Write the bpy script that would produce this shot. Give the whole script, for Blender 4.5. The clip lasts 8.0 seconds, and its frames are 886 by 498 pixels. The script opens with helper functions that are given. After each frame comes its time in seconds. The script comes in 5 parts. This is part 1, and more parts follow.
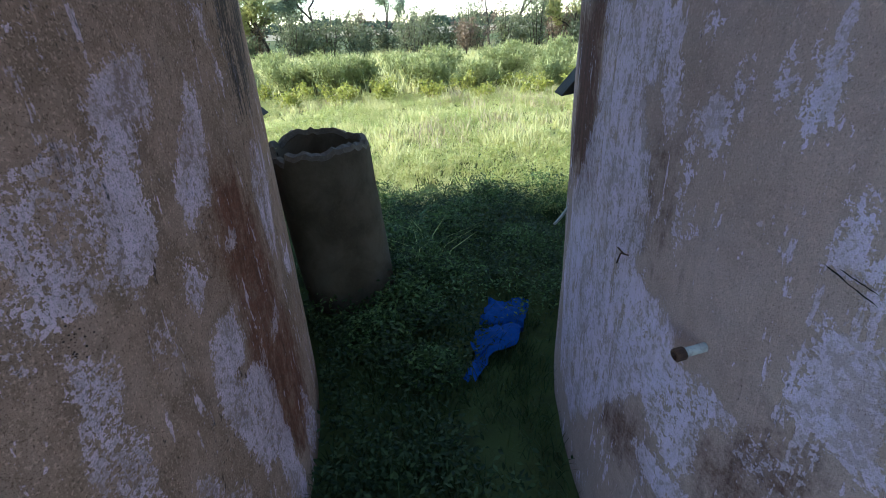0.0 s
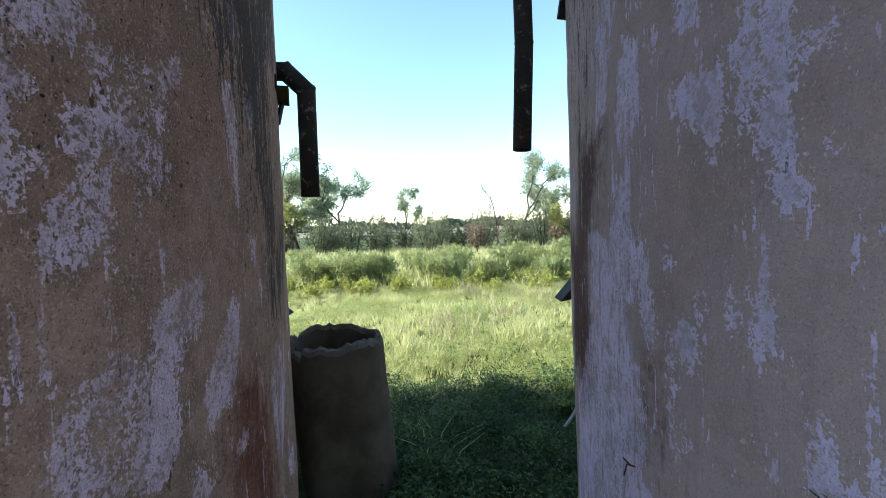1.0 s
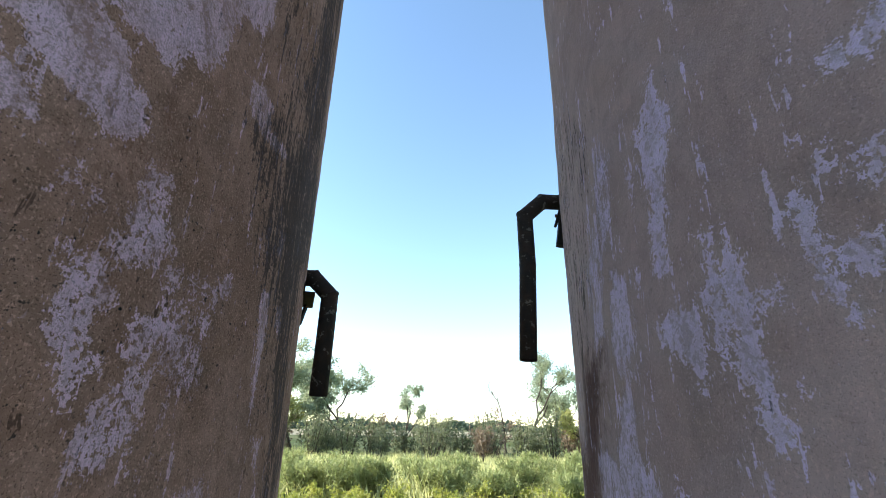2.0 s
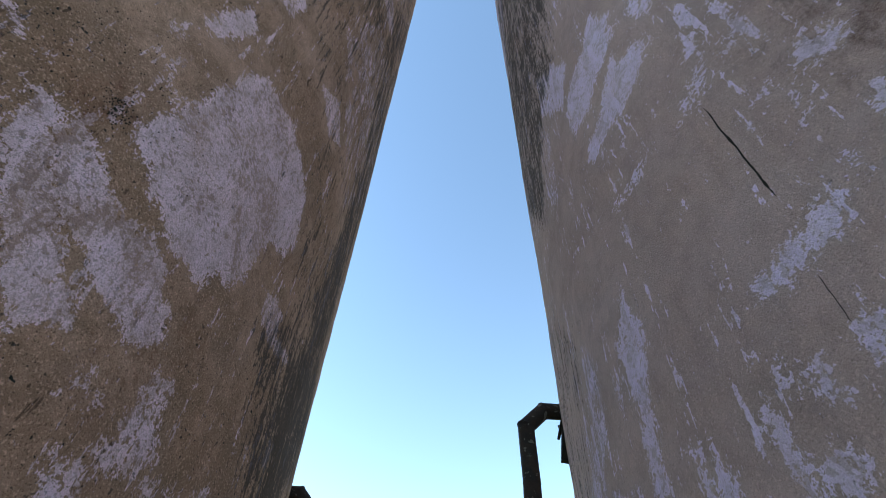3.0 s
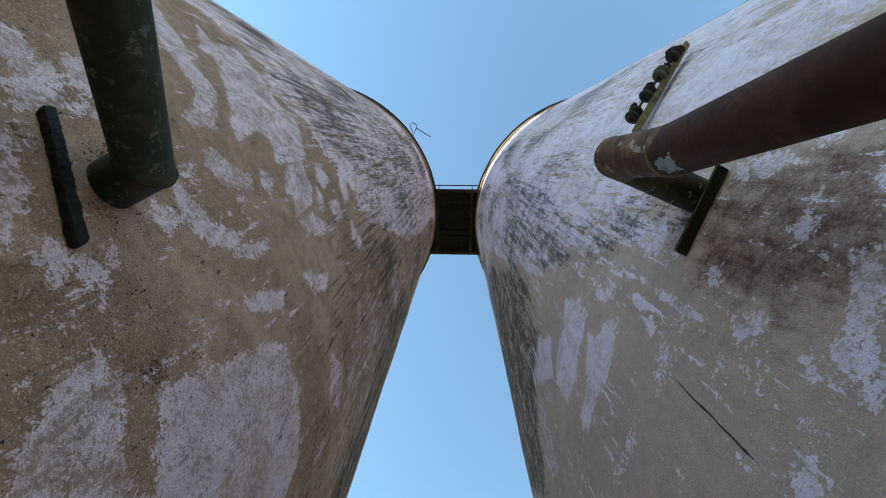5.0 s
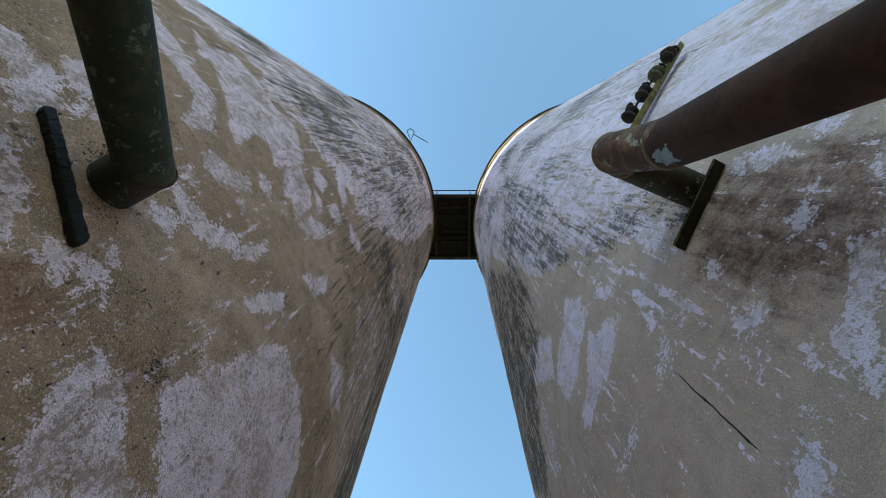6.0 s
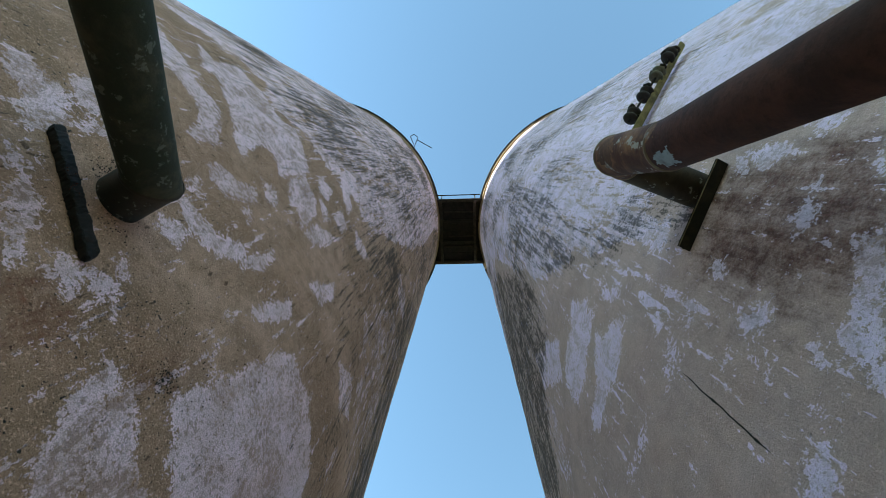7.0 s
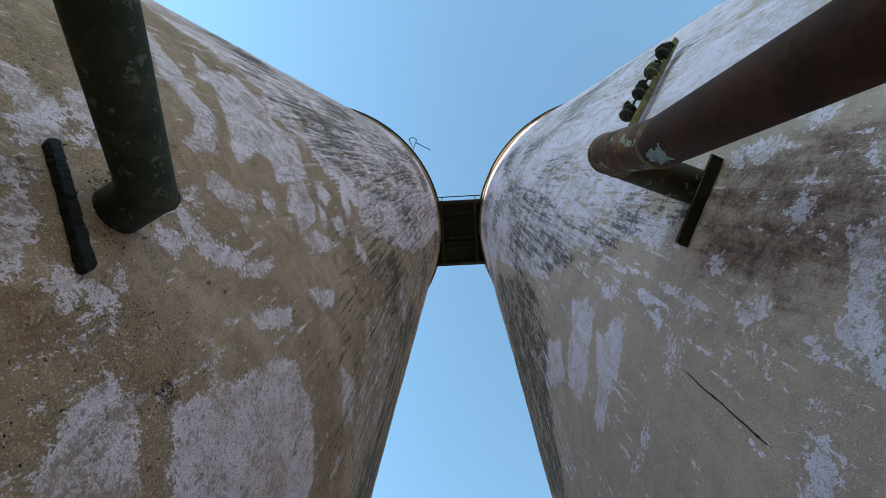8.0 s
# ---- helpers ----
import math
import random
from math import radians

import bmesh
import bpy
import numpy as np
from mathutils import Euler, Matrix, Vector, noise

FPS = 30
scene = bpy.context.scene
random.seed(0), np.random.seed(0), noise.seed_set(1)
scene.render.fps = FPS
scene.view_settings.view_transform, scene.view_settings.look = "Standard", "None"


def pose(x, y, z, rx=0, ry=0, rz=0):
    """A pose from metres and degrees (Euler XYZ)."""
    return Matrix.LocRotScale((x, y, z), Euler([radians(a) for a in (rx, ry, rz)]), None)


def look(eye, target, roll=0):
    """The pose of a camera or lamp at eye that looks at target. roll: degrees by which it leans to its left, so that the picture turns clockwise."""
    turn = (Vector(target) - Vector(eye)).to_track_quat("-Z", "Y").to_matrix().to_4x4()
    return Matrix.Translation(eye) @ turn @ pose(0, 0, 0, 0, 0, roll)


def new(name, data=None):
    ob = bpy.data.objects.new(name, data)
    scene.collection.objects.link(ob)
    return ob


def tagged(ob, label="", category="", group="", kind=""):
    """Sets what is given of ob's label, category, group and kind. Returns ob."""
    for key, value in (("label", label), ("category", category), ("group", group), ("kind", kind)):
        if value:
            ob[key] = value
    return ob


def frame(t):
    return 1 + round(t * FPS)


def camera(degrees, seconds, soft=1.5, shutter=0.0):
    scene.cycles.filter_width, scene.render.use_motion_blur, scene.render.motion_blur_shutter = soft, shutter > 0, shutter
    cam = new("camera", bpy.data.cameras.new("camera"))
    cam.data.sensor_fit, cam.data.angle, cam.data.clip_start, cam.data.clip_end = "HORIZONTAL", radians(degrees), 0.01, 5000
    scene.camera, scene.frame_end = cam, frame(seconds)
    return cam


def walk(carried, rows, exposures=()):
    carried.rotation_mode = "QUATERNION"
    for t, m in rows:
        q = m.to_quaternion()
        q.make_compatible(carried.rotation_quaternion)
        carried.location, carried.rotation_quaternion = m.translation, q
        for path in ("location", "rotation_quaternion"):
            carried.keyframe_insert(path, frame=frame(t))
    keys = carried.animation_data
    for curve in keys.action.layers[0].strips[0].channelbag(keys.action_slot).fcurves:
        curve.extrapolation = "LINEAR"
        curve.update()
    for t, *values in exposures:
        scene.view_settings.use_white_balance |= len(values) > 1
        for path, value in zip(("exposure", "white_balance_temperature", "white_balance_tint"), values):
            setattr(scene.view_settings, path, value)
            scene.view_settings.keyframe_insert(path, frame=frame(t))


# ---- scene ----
# ---- camera ----
cam = camera(88.0, 8.0, soft=0.75)
# seconds, x, y, z, yaw, pitch, roll about the view axis
ROWS = [
    (0.0, -0.013, -0.233, 1.774, -0.37, -26.13, -2.71),
    (0.5, 0.003, -0.291, 1.822, 0.30, -14.34, -2.63),
    (1.0, 0.003, -0.349, 1.860, 0.21, -2.91, -2.03),
    (1.5, -0.003, -0.405, 1.882, 0.45, 9.41, -0.11),
    (1.7, -0.007, -0.430, 1.899, 0.60, 13.65, 0.62),
    (2.8, 0.010, -0.507, 1.847, 1.71, 42.69, 1.84),
    (3.0, 0.035, -0.528, 1.860, 2.71, 46.35, 2.79),
    (3.5, 0.014, -0.544, 1.795, 3.40, 58.80, 3.40),
    (4.0, 0.040, -0.569, 1.769, 6.40, 67.38, 6.50),
    (4.5, 0.036, -0.584, 1.745, 8.11, 75.45, 8.67),
    (4.7, 0.036, -0.591, 1.743, 9.34, 77.73, 9.98),
    (6.0, 0.032, -0.560, 1.733, 9.43, 79.41, 9.30),
    (6.5, 0.033, -0.560, 1.728, 12.12, 79.58, 11.38),
    (7.0, 0.038, -0.566, 1.725, 14.25, 79.81, 12.76),
    (7.5, 0.047, -0.566, 1.724, 15.33, 80.10, 13.11),
    (8.0, 0.054, -0.569, 1.725, 15.92, 79.95, 12.88),
]
EXPOSURES = [(0.0, 1.56, 5600, 10), (0.5, 1.45, 5650, 8), (1.5, 1.54, 5950, 11), (3.0, 1.63, 6450, 9), (4.0, 1.66, 6450, 1), (8.0, 1.65, 6400, -5)]
walk(cam, [(t, pose(x, y, z, 0, 0, yaw) @ pose(0, 0, 0, 90 + pitch) @ pose(0, 0, 0, 0, 0, roll))
           for t, x, y, z, yaw, pitch, roll in ROWS], EXPOSURES)

# ---- light ----
SUN_EL, SUN_SIDE = 25.0, 2.0
sun_from = Vector((-math.cos(radians(SUN_SIDE)) * math.cos(radians(SUN_EL)),
                   -math.sin(radians(SUN_SIDE)) * math.cos(radians(SUN_EL)), math.sin(radians(SUN_EL))))
world = bpy.data.worlds.new("sky")
scene.world = world
world.use_nodes = True
wn = world.node_tree
sky = wn.nodes.new("ShaderNodeTexSky")
sky.sky_type, sky.sun_disc = "NISHITA", False
sky.sun_elevation = radians(SUN_EL)
sky.sun_rotation = math.atan2(sun_from.x, sun_from.y)
sky.air_density, sky.dust_density, sky.ozone_density = 1.0, 0.0, 0.7
air = wn.nodes.new("ShaderNodeMix")
air.data_type, air.blend_type = "RGBA", "MULTIPLY"
air.inputs[0].default_value, air.inputs[7].default_value = 1.0, (0.95, 1.0, 0.975, 1)
wn.links.new(sky.outputs[0], air.inputs[6])
wn.links.new(air.outputs[2], wn.nodes["Background"].inputs[0])
wn.nodes["Background"].inputs[1].default_value = 0.14
sun = new("sun", bpy.data.lights.new("sun", "SUN"))
sun.data.energy, sun.data.angle, sun.data.color = 5.0, radians(0.6), (1.0, 0.93, 0.82)
sun.matrix_world = look(sun_from * 60, (0, 0, 0))


# ---- materials ----
class Nodes:
    """A short way to write node trees."""

    def __init__(self, name):
        self.mat = bpy.data.materials.new(name)
        self.mat.use_nodes = True
        self.tree = self.mat.node_tree
        self.bsdf = self.tree.nodes["Principled BSDF"]

    def add(self, kind, **values):
        n = self.tree.nodes.new("ShaderNode" + kind)
        for key, value in values.items():
            setattr(n, key, value)
        return n

    def put(self, socket, value):
        if isinstance(value, bpy.types.NodeSocket):
            self.tree.links.new(value, socket)
        else:
            socket.default_value = value

    def coords(self, scale=(1, 1, 1), kind="Object"):
        m = self.add("Mapping")
        self.put(m.inputs[0], self.add("TexCoord").outputs[kind])
        m.inputs["Scale"].default_value = scale
        return m.outputs[0]

    def noise(self, vec, scale, detail=4.0, rough=0.6, warp=0.0):
        n = self.add("TexNoise")
        self.put(n.inputs["Vector"], vec)
        n.inputs["Scale"].default_value, n.inputs["Detail"].default_value = scale, detail
        n.inputs["Roughness"].default_value, n.inputs["Distortion"].default_value = rough, warp
        return n.outputs["Fac"]

    def math(self, op, a, b=0.0, c=0.0):
        n = self.add("Math", operation=op)
        for s, v in zip(n.inputs, (a, b, c)):
            self.put(s, v)
        return n.outputs[0]

    def ramp(self, x, lo, hi):
        n = self.add("MapRange", interpolation_type="SMOOTHSTEP")
        self.put(n.inputs[0], x)
        self.put(n.inputs[1], lo)
        self.put(n.inputs[2], hi)
        return n.outputs[0]

    def mix(self, fac, a, b, blend="MIX"):
        n = self.add("Mix", data_type="RGBA", blend_type=blend)
        self.put(n.inputs[0], fac)
        self.put(n.inputs[6], (*a, 1) if isinstance(a, tuple) else a)
        self.put(n.inputs[7], (*b, 1) if isinstance(b, tuple) else b)
        return n.outputs[2]

    def bump(self, height, strength, distance):
        n = self.add("Bump")
        n.inputs["Strength"].default_value, n.inputs["Distance"].default_value = strength, distance
        self.put(n.inputs["Height"], height)
        self.put(self.bsdf.inputs["Normal"], n.outputs[0])

    def done(self, color, rough, metal=0.0, spec=0.3):
        self.put(self.bsdf.inputs["Base Color"], (*color, 1) if isinstance(color, tuple) else color)
        self.put(self.bsdf.inputs["Roughness"], rough)
        self.bsdf.inputs["Metallic"].default_value = metal
        self.bsdf.inputs["Specular IOR Level"].default_value = spec
        return self.mat


def plaster_material(name, ground, brown, wash, stain, grain=1.0, pits=0.5, specks=1.0, mottle=1.0, soil=0.7):
    """Old render with flaking whitewash; where each coat lies comes from the wall's 'coats'."""
    n = Nodes(name)
    v = n.coords()
    att = n.add("Attribute", attribute_name="coats")
    sep = n.add("SeparateColor")
    n.put(sep.inputs[0], att.outputs["Color"])
    high = n.add("Attribute", attribute_name="runs").outputs["Fac"]
    white, dark, rust_at, veil = sep.outputs[0], sep.outputs[1], sep.outputs[2], att.outputs["Alpha"]
    pos = n.add("SeparateXYZ")
    n.put(pos.inputs[0], v)
    up = n.ramp(pos.outputs[2], 3.3, 4.0)
    low = n.math("SUBTRACT", 1.0, up)
    big = n.noise(v, 0.9, 4, 0.6, 0.6)
    mid = n.noise(v, 6, 5, 0.65, 0.4)
    blot = n.noise(v, 17, 5, 0.7, 0.3)
    fine = n.noise(v, 50, 4, 0.72, 0.2)
    grit = n.noise(v, 190, 3, 0.75)
    crumb = n.noise(v, 110, 3, 0.7)
    pebble = n.noise(v, 160, 2, 0.6)
    sand = n.noise(v, 380, 2, 0.8)
    run = n.noise(n.coords((1, 1, 0.14)), 24, 6, 0.7, 0.15)
    long_run = n.noise(n.coords((1, 1, 0.09)), 22, 7, 0.74, 0.15)
    thread = n.noise(n.coords((1, 1, 0.10)), 60, 5, 0.75, 0.15)

    swipe = n.noise(n.coords((1, 1, 1.5)), 4.6, 6, 0.68, 0.3)
    lick = n.noise(n.coords((1, 1, 1.25)), 15, 6, 0.75, 0.25)

    streak = n.noise(n.coords((1, 1, 0.11)), 12, 6, 0.7, 0.3)
    rill = n.noise(n.coords((1, 1, 0.10)), 46, 5, 0.72, 0.2)
    soot = n.noise(n.coords((1, 1, 0.05)), 24, 6, 0.72, 0.25)
    chip = n.noise(v, 62, 3, 0.62, 0.35)
    gap = n.noise(n.coords((1, 1, 0.16)), 40, 3, 0.62, 0.3)

    def off(x, k):
        return n.math("MULTIPLY_ADD", x, k, -0.5 * k)

    def total(*terms):
        out = terms[0]
        for t in terms[1:]:
            out = n.math("ADD", out, t)
        return out

    # bare render: sandy grains, dark pores, damp blotches
    base = n.mix(n.ramp(big, 0.38, 0.62), ground, brown)
    base = n.mix(n.math("MULTIPLY", n.ramp(mid, 0.44, 0.66), 0.6 * mottle), base, tuple(c * 0.7 for c in brown))
    base = n.mix(n.math("MULTIPLY", n.ramp(blot, 0.50, 0.60), 0.34 * mottle), base, tuple(c * m for c, m in zip(brown, (0.60, 0.62, 0.58))))
    base = n.mix(n.math("MULTIPLY", n.ramp(blot, 0.46, 0.36), 0.30 * mottle), base, tuple(min(1, c * 1.22) for c in ground))
    base = n.mix(n.math("MULTIPLY", n.ramp(n.noise(v, 2.4, 5, 0.7, 0.8), 0.48, 0.66), 0.5 * mottle), base, tuple(c * m for c, m in zip(brown, (0.62, 0.66, 0.62))))
    base = n.mix(n.math("MULTIPLY", n.ramp(run, 0.54, 0.64), 0.22), base, tuple(c * 0.6 for c in ground))
    base = n.mix(n.math("MULTIPLY", n.ramp(pebble, 0.55, 0.66), 0.42 * grain), base, tuple(min(1, c * 1.6) for c in ground))
    base = n.mix(n.math("MULTIPLY", n.ramp(grit, 0.43, 0.36), 0.62 * grain), base, tuple(c * 0.38 for c in brown))
    base = n.mix(n.math("MULTIPLY", n.ramp(sand, 0.42, 0.34), 0.4 * grain), base, tuple(c * 0.45 for c in brown))
    speck = n.math("MULTIPLY", n.ramp(n.noise(v, 70, 2, 0.6), 0.655, 0.69), n.ramp(big, 0.42, 0.6))
    base = n.mix(n.math("MULTIPLY", speck, 0.85 * specks), base, (0.03, 0.028, 0.025))
    nick = n.math("MULTIPLY", n.ramp(n.noise(n.coords((1, 1, 0.3)), 34, 3, 0.6, 0.5), 0.665, 0.69), n.ramp(mid, 0.4, 0.55))
    base = n.mix(n.math("MULTIPLY", nick, 0.7 * specks), base, tuple(c * 0.3 for c in brown))
    rust = n.ramp(total(rust_at, off(run, 0.8), off(blot, 0.8), off(crumb, 0.6)), 0.2, 0.85)
    base = n.mix(n.math("MULTIPLY", rust, 0.9), base, n.mix(n.ramp(n.math("ADD", fine, off(run, 1.0)), 0.40, 0.62), stain, tuple(c * 0.62 for c in stain)))
    # whitewash: ragged and pitted low down, washed into long crisp runs high up
    edge_low = total(off(mid, 0.4), off(blot, 0.8), off(chip, 1.5), off(run, 0.4), off(thread, 0.5), off(crumb, 1.0), off(grit, 0.7))
    edge_high = total(off(streak, 2.6), off(gap, 2.2), off(lick, 0.9), off(swipe, 0.8), off(chip, 1.0), off(grit, 0.4))
    reach = n.math("ADD", white, edge_low)
    cover = n.math("MAXIMUM", n.ramp(reach, 0.47, 0.52), n.ramp(n.math("ADD", high, edge_high), 0.43, 0.47))
    flakes = n.math("MULTIPLY", n.ramp(n.noise(n.coords((1, 1, 0.55)), 46, 3, 0.7), 0.66, 0.675), n.ramp(mid, 0.44, 0.56))
    cover = n.math("MAXIMUM", cover, n.math("MULTIPLY", flakes, 0.85))
    thin = n.ramp(total(n.math("MULTIPLY", veil, 0.95), off(long_run, 0.9), off(thread, 0.9), off(blot, 0.9), off(mid, 0.7), off(grit, 0.9)), 0.42, 0.56)
    cover = n.math("MAXIMUM", cover, n.math("MULTIPLY", thin, 0.9))
    cover = n.math("MULTIPLY", cover, n.math("MULTIPLY_ADD", rust, -0.4, 1.0))
    # coat: pale at its broken rims, soiled within in long swirls, worn through in pits and on grains
    grime = n.noise(n.coords((1, 1, 0.6)), 5.5, 6, 0.72, 1.4)
    swirl = n.noise(n.coords((1, 1, 0.35)), 21, 5, 0.7, 0.8)
    dull = n.mix(0.30, tuple(c * 0.85 for c in brown), wash)
    coat = n.mix(n.ramp(reach, 0.55, 1.0), wash, tuple(c * 0.94 for c in wash))
    coat = n.mix(n.math("MULTIPLY", n.ramp(total(grime, off(fine, 0.5), off(crumb, 0.4)), 0.44, 0.62), soil), coat, dull)
    coat = n.mix(n.math("MULTIPLY", n.ramp(total(swirl, off(grit, 0.5)), 0.48, 0.60), 0.55 * soil), coat, dull)
    coat = n.mix(n.math("MULTIPLY", n.ramp(pebble, 0.54, 0.64), 0.4), coat, tuple(min(1.0, c * 1.12) for c in wash))
    worn = n.math("MULTIPLY", n.ramp(n.math("ADD", grit, off(mid, 0.35)), 0.5 * pits + 0.27, 0.5 * pits + 0.21), 0.9)
    worn = n.math("MAXIMUM", worn, n.math("MULTIPLY", n.ramp(n.math("ADD", crumb, off(fine, 0.6)), 0.43, 0.37), 0.85 * soil + 0.1))
    worn = n.math("MAXIMUM", worn, n.math("MULTIPLY", n.ramp(sand, 0.45, 0.38), 0.5))
    worn = n.math("MULTIPLY", worn, n.math("MULTIPLY_ADD", thin, -0.5, 1.0))
    worn = n.math("MULTIPLY", worn, n.math("MULTIPLY_ADD", up, -0.5, 1.0))
    worn = n.math("MAXIMUM", n.math("MULTIPLY", worn, 0.6), n.math("MULTIPLY", n.ramp(n.math("ADD", chip, off(grime, -0.7)), 0.465, 0.435), 0.9 * soil + 0.1))
    coat = n.mix(worn, coat, n.mix(0.3, base, tuple(c * 0.5 for c in brown)))
    color = n.mix(n.math("MULTIPLY", cover, 0.97), base, coat)
    # black growth in threads
    spread_low = total(off(run, 1.0), off(gap, 1.3), off(thread, 1.3), off(chip, 1.1), off(crumb, 0.8))
    spread_high = total(off(soot, 0.6 + 1.8 * mottle), off(rill, 1.2), off(swipe, 1.0), off(chip, 1.4))
    spread = n.math("ADD", n.math("MULTIPLY", spread_low, low), n.math("MULTIPLY", spread_high, up))
    black = n.ramp(n.math("ADD", dark, spread), n.math("MULTIPLY_ADD", low, 0.09 - 0.18 * mottle, 0.42), n.math("MULTIPLY_ADD", low, 0.12 - 0.24 * mottle, 0.74))
    color = n.mix(n.math("MULTIPLY", black, 0.84), color, (0.055, 0.043, 0.037))
    height = total(n.math("MULTIPLY", cover, 0.45), n.math("MULTIPLY", grit, 0.9), n.math("MULTIPLY", mid, 0.5), n.math("MULTIPLY", pebble, 0.3 * grain))
    n.bump(height, 0.8, 0.006)
    return n.done(color, 0.93, spec=0.12)


def rusty_material(name, paint, rust, amount=0.5, pale=0.0):
    n = Nodes(name)
    v = n.coords()
    a = n.noise(v, 9, 6, 0.65, 0.4)
    b = n.noise(v, 60, 4, 0.7)
    col = n.mix(n.ramp(a, amount - 0.12, amount + 0.12), paint, rust)
    col = n.mix(n.math("MULTIPLY", n.ramp(b, 0.45, 0.75), 0.5), col, tuple(c * 0.45 for c in rust))
    if pale:
        col = n.mix(n.math("MULTIPLY", n.ramp(n.noise(v, 22, 4, 0.7), 0.585, 0.63), pale), col, (0.4, 0.38, 0.34))
    n.bump(n.math("ADD", a, b), 0.5, 0.003)
    return n.done(col, 0.82, 0.15, 0.3)


def concrete_material(name, a, b):
    n = Nodes(name)
    v = n.coords()
    big, fine = n.noise(v, 4, 5, 0.65, 0.4), n.noise(v, 55, 5, 0.7)
    col = n.mix(n.ramp(big, 0.3, 0.7), a, b)
    col = n.mix(n.math("MULTIPLY", n.ramp(fine, 0.45, 0.8), 0.45), col, tuple(c * 1.7 for c in a))
    n.bump(n.math("ADD", big, fine), 0.6, 0.005)
    return n.done(col, 0.95, spec=0.15)


def leaf_material(name, low, high, through_colour, share=0.35):
    """Leaves differ one by one and let light through."""
    n = Nodes(name)
    geo = n.add("NewGeometry")
    col = n.mix(n.math("POWER", geo.outputs["Random Per Island"], 1.4), low, high)
    n.put(n.bsdf.inputs["Base Color"], col)
    n.bsdf.inputs["Roughness"].default_value = 0.6
    n.bsdf.inputs["Specular IOR Level"].default_value = 0.25
    tr = n.add("BsdfTranslucent")
    n.put(tr.inputs[0], n.mix(geo.outputs["Random Per Island"], through_colour, tuple(c * 0.7 for c in through_colour)))
    mx = n.add("MixShader")
    mx.inputs[0].default_value = share
    n.tree.links.new(n.bsdf.outputs[0], mx.inputs[1])
    n.tree.links.new(tr.outputs[0], mx.inputs[2])
    n.tree.links.new(mx.outputs[0], n.tree.nodes["Material Output"].inputs[0])
    return n.mat


def soil_material():
    n = Nodes("meadow_soil")
    v = n.coords()
    a, b, c = n.noise(v, 0.35, 4, 0.6), n.noise(v, 6, 5, 0.65), n.noise(v, 0.03, 3, 0.6)
    col = n.mix(n.ramp(a, 0.35, 0.65), (0.05, 0.075, 0.02), (0.10, 0.12, 0.035))
    col = n.mix(n.ramp(c, 0.4, 0.65), col, (0.15, 0.14, 0.06))
    col = n.mix(n.math("MULTIPLY", n.ramp(b, 0.4, 0.75), 0.6), col, (0.035, 0.03, 0.018))
    # unseen yard in front of the tanks, coloured dark to bounce less light
    sep = n.add("SeparateXYZ")
    n.put(sep.inputs[0], v)
    yard = n.ramp(n.math("ADD", sep.outputs[1], n.math("MULTIPLY_ADD", a, 1.6, -0.8)), -2.0, -3.2)
    dark_yard = n.mix(n.ramp(b, 0.3, 0.7), (0.055, 0.055, 0.03), (0.035, 0.045, 0.018))
    col = n.mix(yard, col, dark_yard)
    n.bump(b, 0.6, 0.05)
    return n.done(col, 0.95, spec=0.1)


M_LEFT = plaster_material("plaster_brown", (0.53, 0.328, 0.248), (0.39, 0.23, 0.16), (0.99, 0.73, 0.85), (0.24, 0.085, 0.05), 1.35, 0.46, 1.3, 1.0, 0.66)
M_RIGHT = plaster_material("plaster_grey", (0.625, 0.452, 0.415), (0.53, 0.376, 0.343), (0.95, 0.79, 1.0), (0.135, 0.055, 0.043), 0.6, 0.36, 0.2, 0.5, 0.45)
M_RIM = concrete_material("rim_stone", (0.30, 0.215, 0.13), (0.20, 0.14, 0.09))
M_ROOF = concrete_material("roof_felt", (0.05, 0.048, 0.045), (0.08, 0.075, 0.07))
M_PIPE_DARK = rusty_material("pipe_black", (0.035, 0.03, 0.026), (0.06, 0.04, 0.03), 0.52, 0.35)
M_PIPE_MOSS = rusty_material("pipe_mossy", (0.030, 0.031, 0.018), (0.075, 0.058, 0.036), 0.58, 0.2)
M_PIPE_STUB = rusty_material("pipe_stub_old", (0.042, 0.03, 0.022), (0.075, 0.055, 0.038), 0.5, 0.55)
M_PIPE_RUST = rusty_material("pipe_rust", (0.085, 0.034, 0.025), (0.05, 0.022, 0.018), 0.5, 0.0)
M_PIPE_FLAKE = rusty_material("pipe_flaked", (0.08, 0.034, 0.025), (0.24, 0.12, 0.06), 0.57, 0.8)
M_SEAM = rusty_material("weld_pale", (0.14, 0.09, 0.05), (0.28, 0.22, 0.14), 0.55, 0.3)
M_IRON = rusty_material("iron_old", (0.022, 0.019, 0.015), (0.055, 0.04, 0.022), 0.58, 0.0)
M_BRASSY = rusty_material("iron_yellow", (0.30, 0.25, 0.11), (0.15, 0.12, 0.06), 0.55)
M_CHAR = rusty_material("timber_black", (0.014, 0.013, 0.013), (0.07, 0.024, 0.017), 0.66, 0.0)
M_FLAKE_BLUE = rusty_material("flake_pale", (0.30, 0.33, 0.36), (0.14, 0.15, 0.17), 0.6, 0.0)
M_FLAKE_RUST = rusty_material("rust_orange", (0.20, 0.10, 0.05), (0.09, 0.045, 0.03), 0.5, 0.35)
M_KNOT = rusty_material("timber_red", (0.11, 0.03, 0.022), (0.20, 0.15, 0.10), 0.62, 0.0)
M_GLAZE = rusty_material("insulator_brown", (0.035, 0.03, 0.03), (0.06, 0.05, 0.045), 0.5, 0.0)
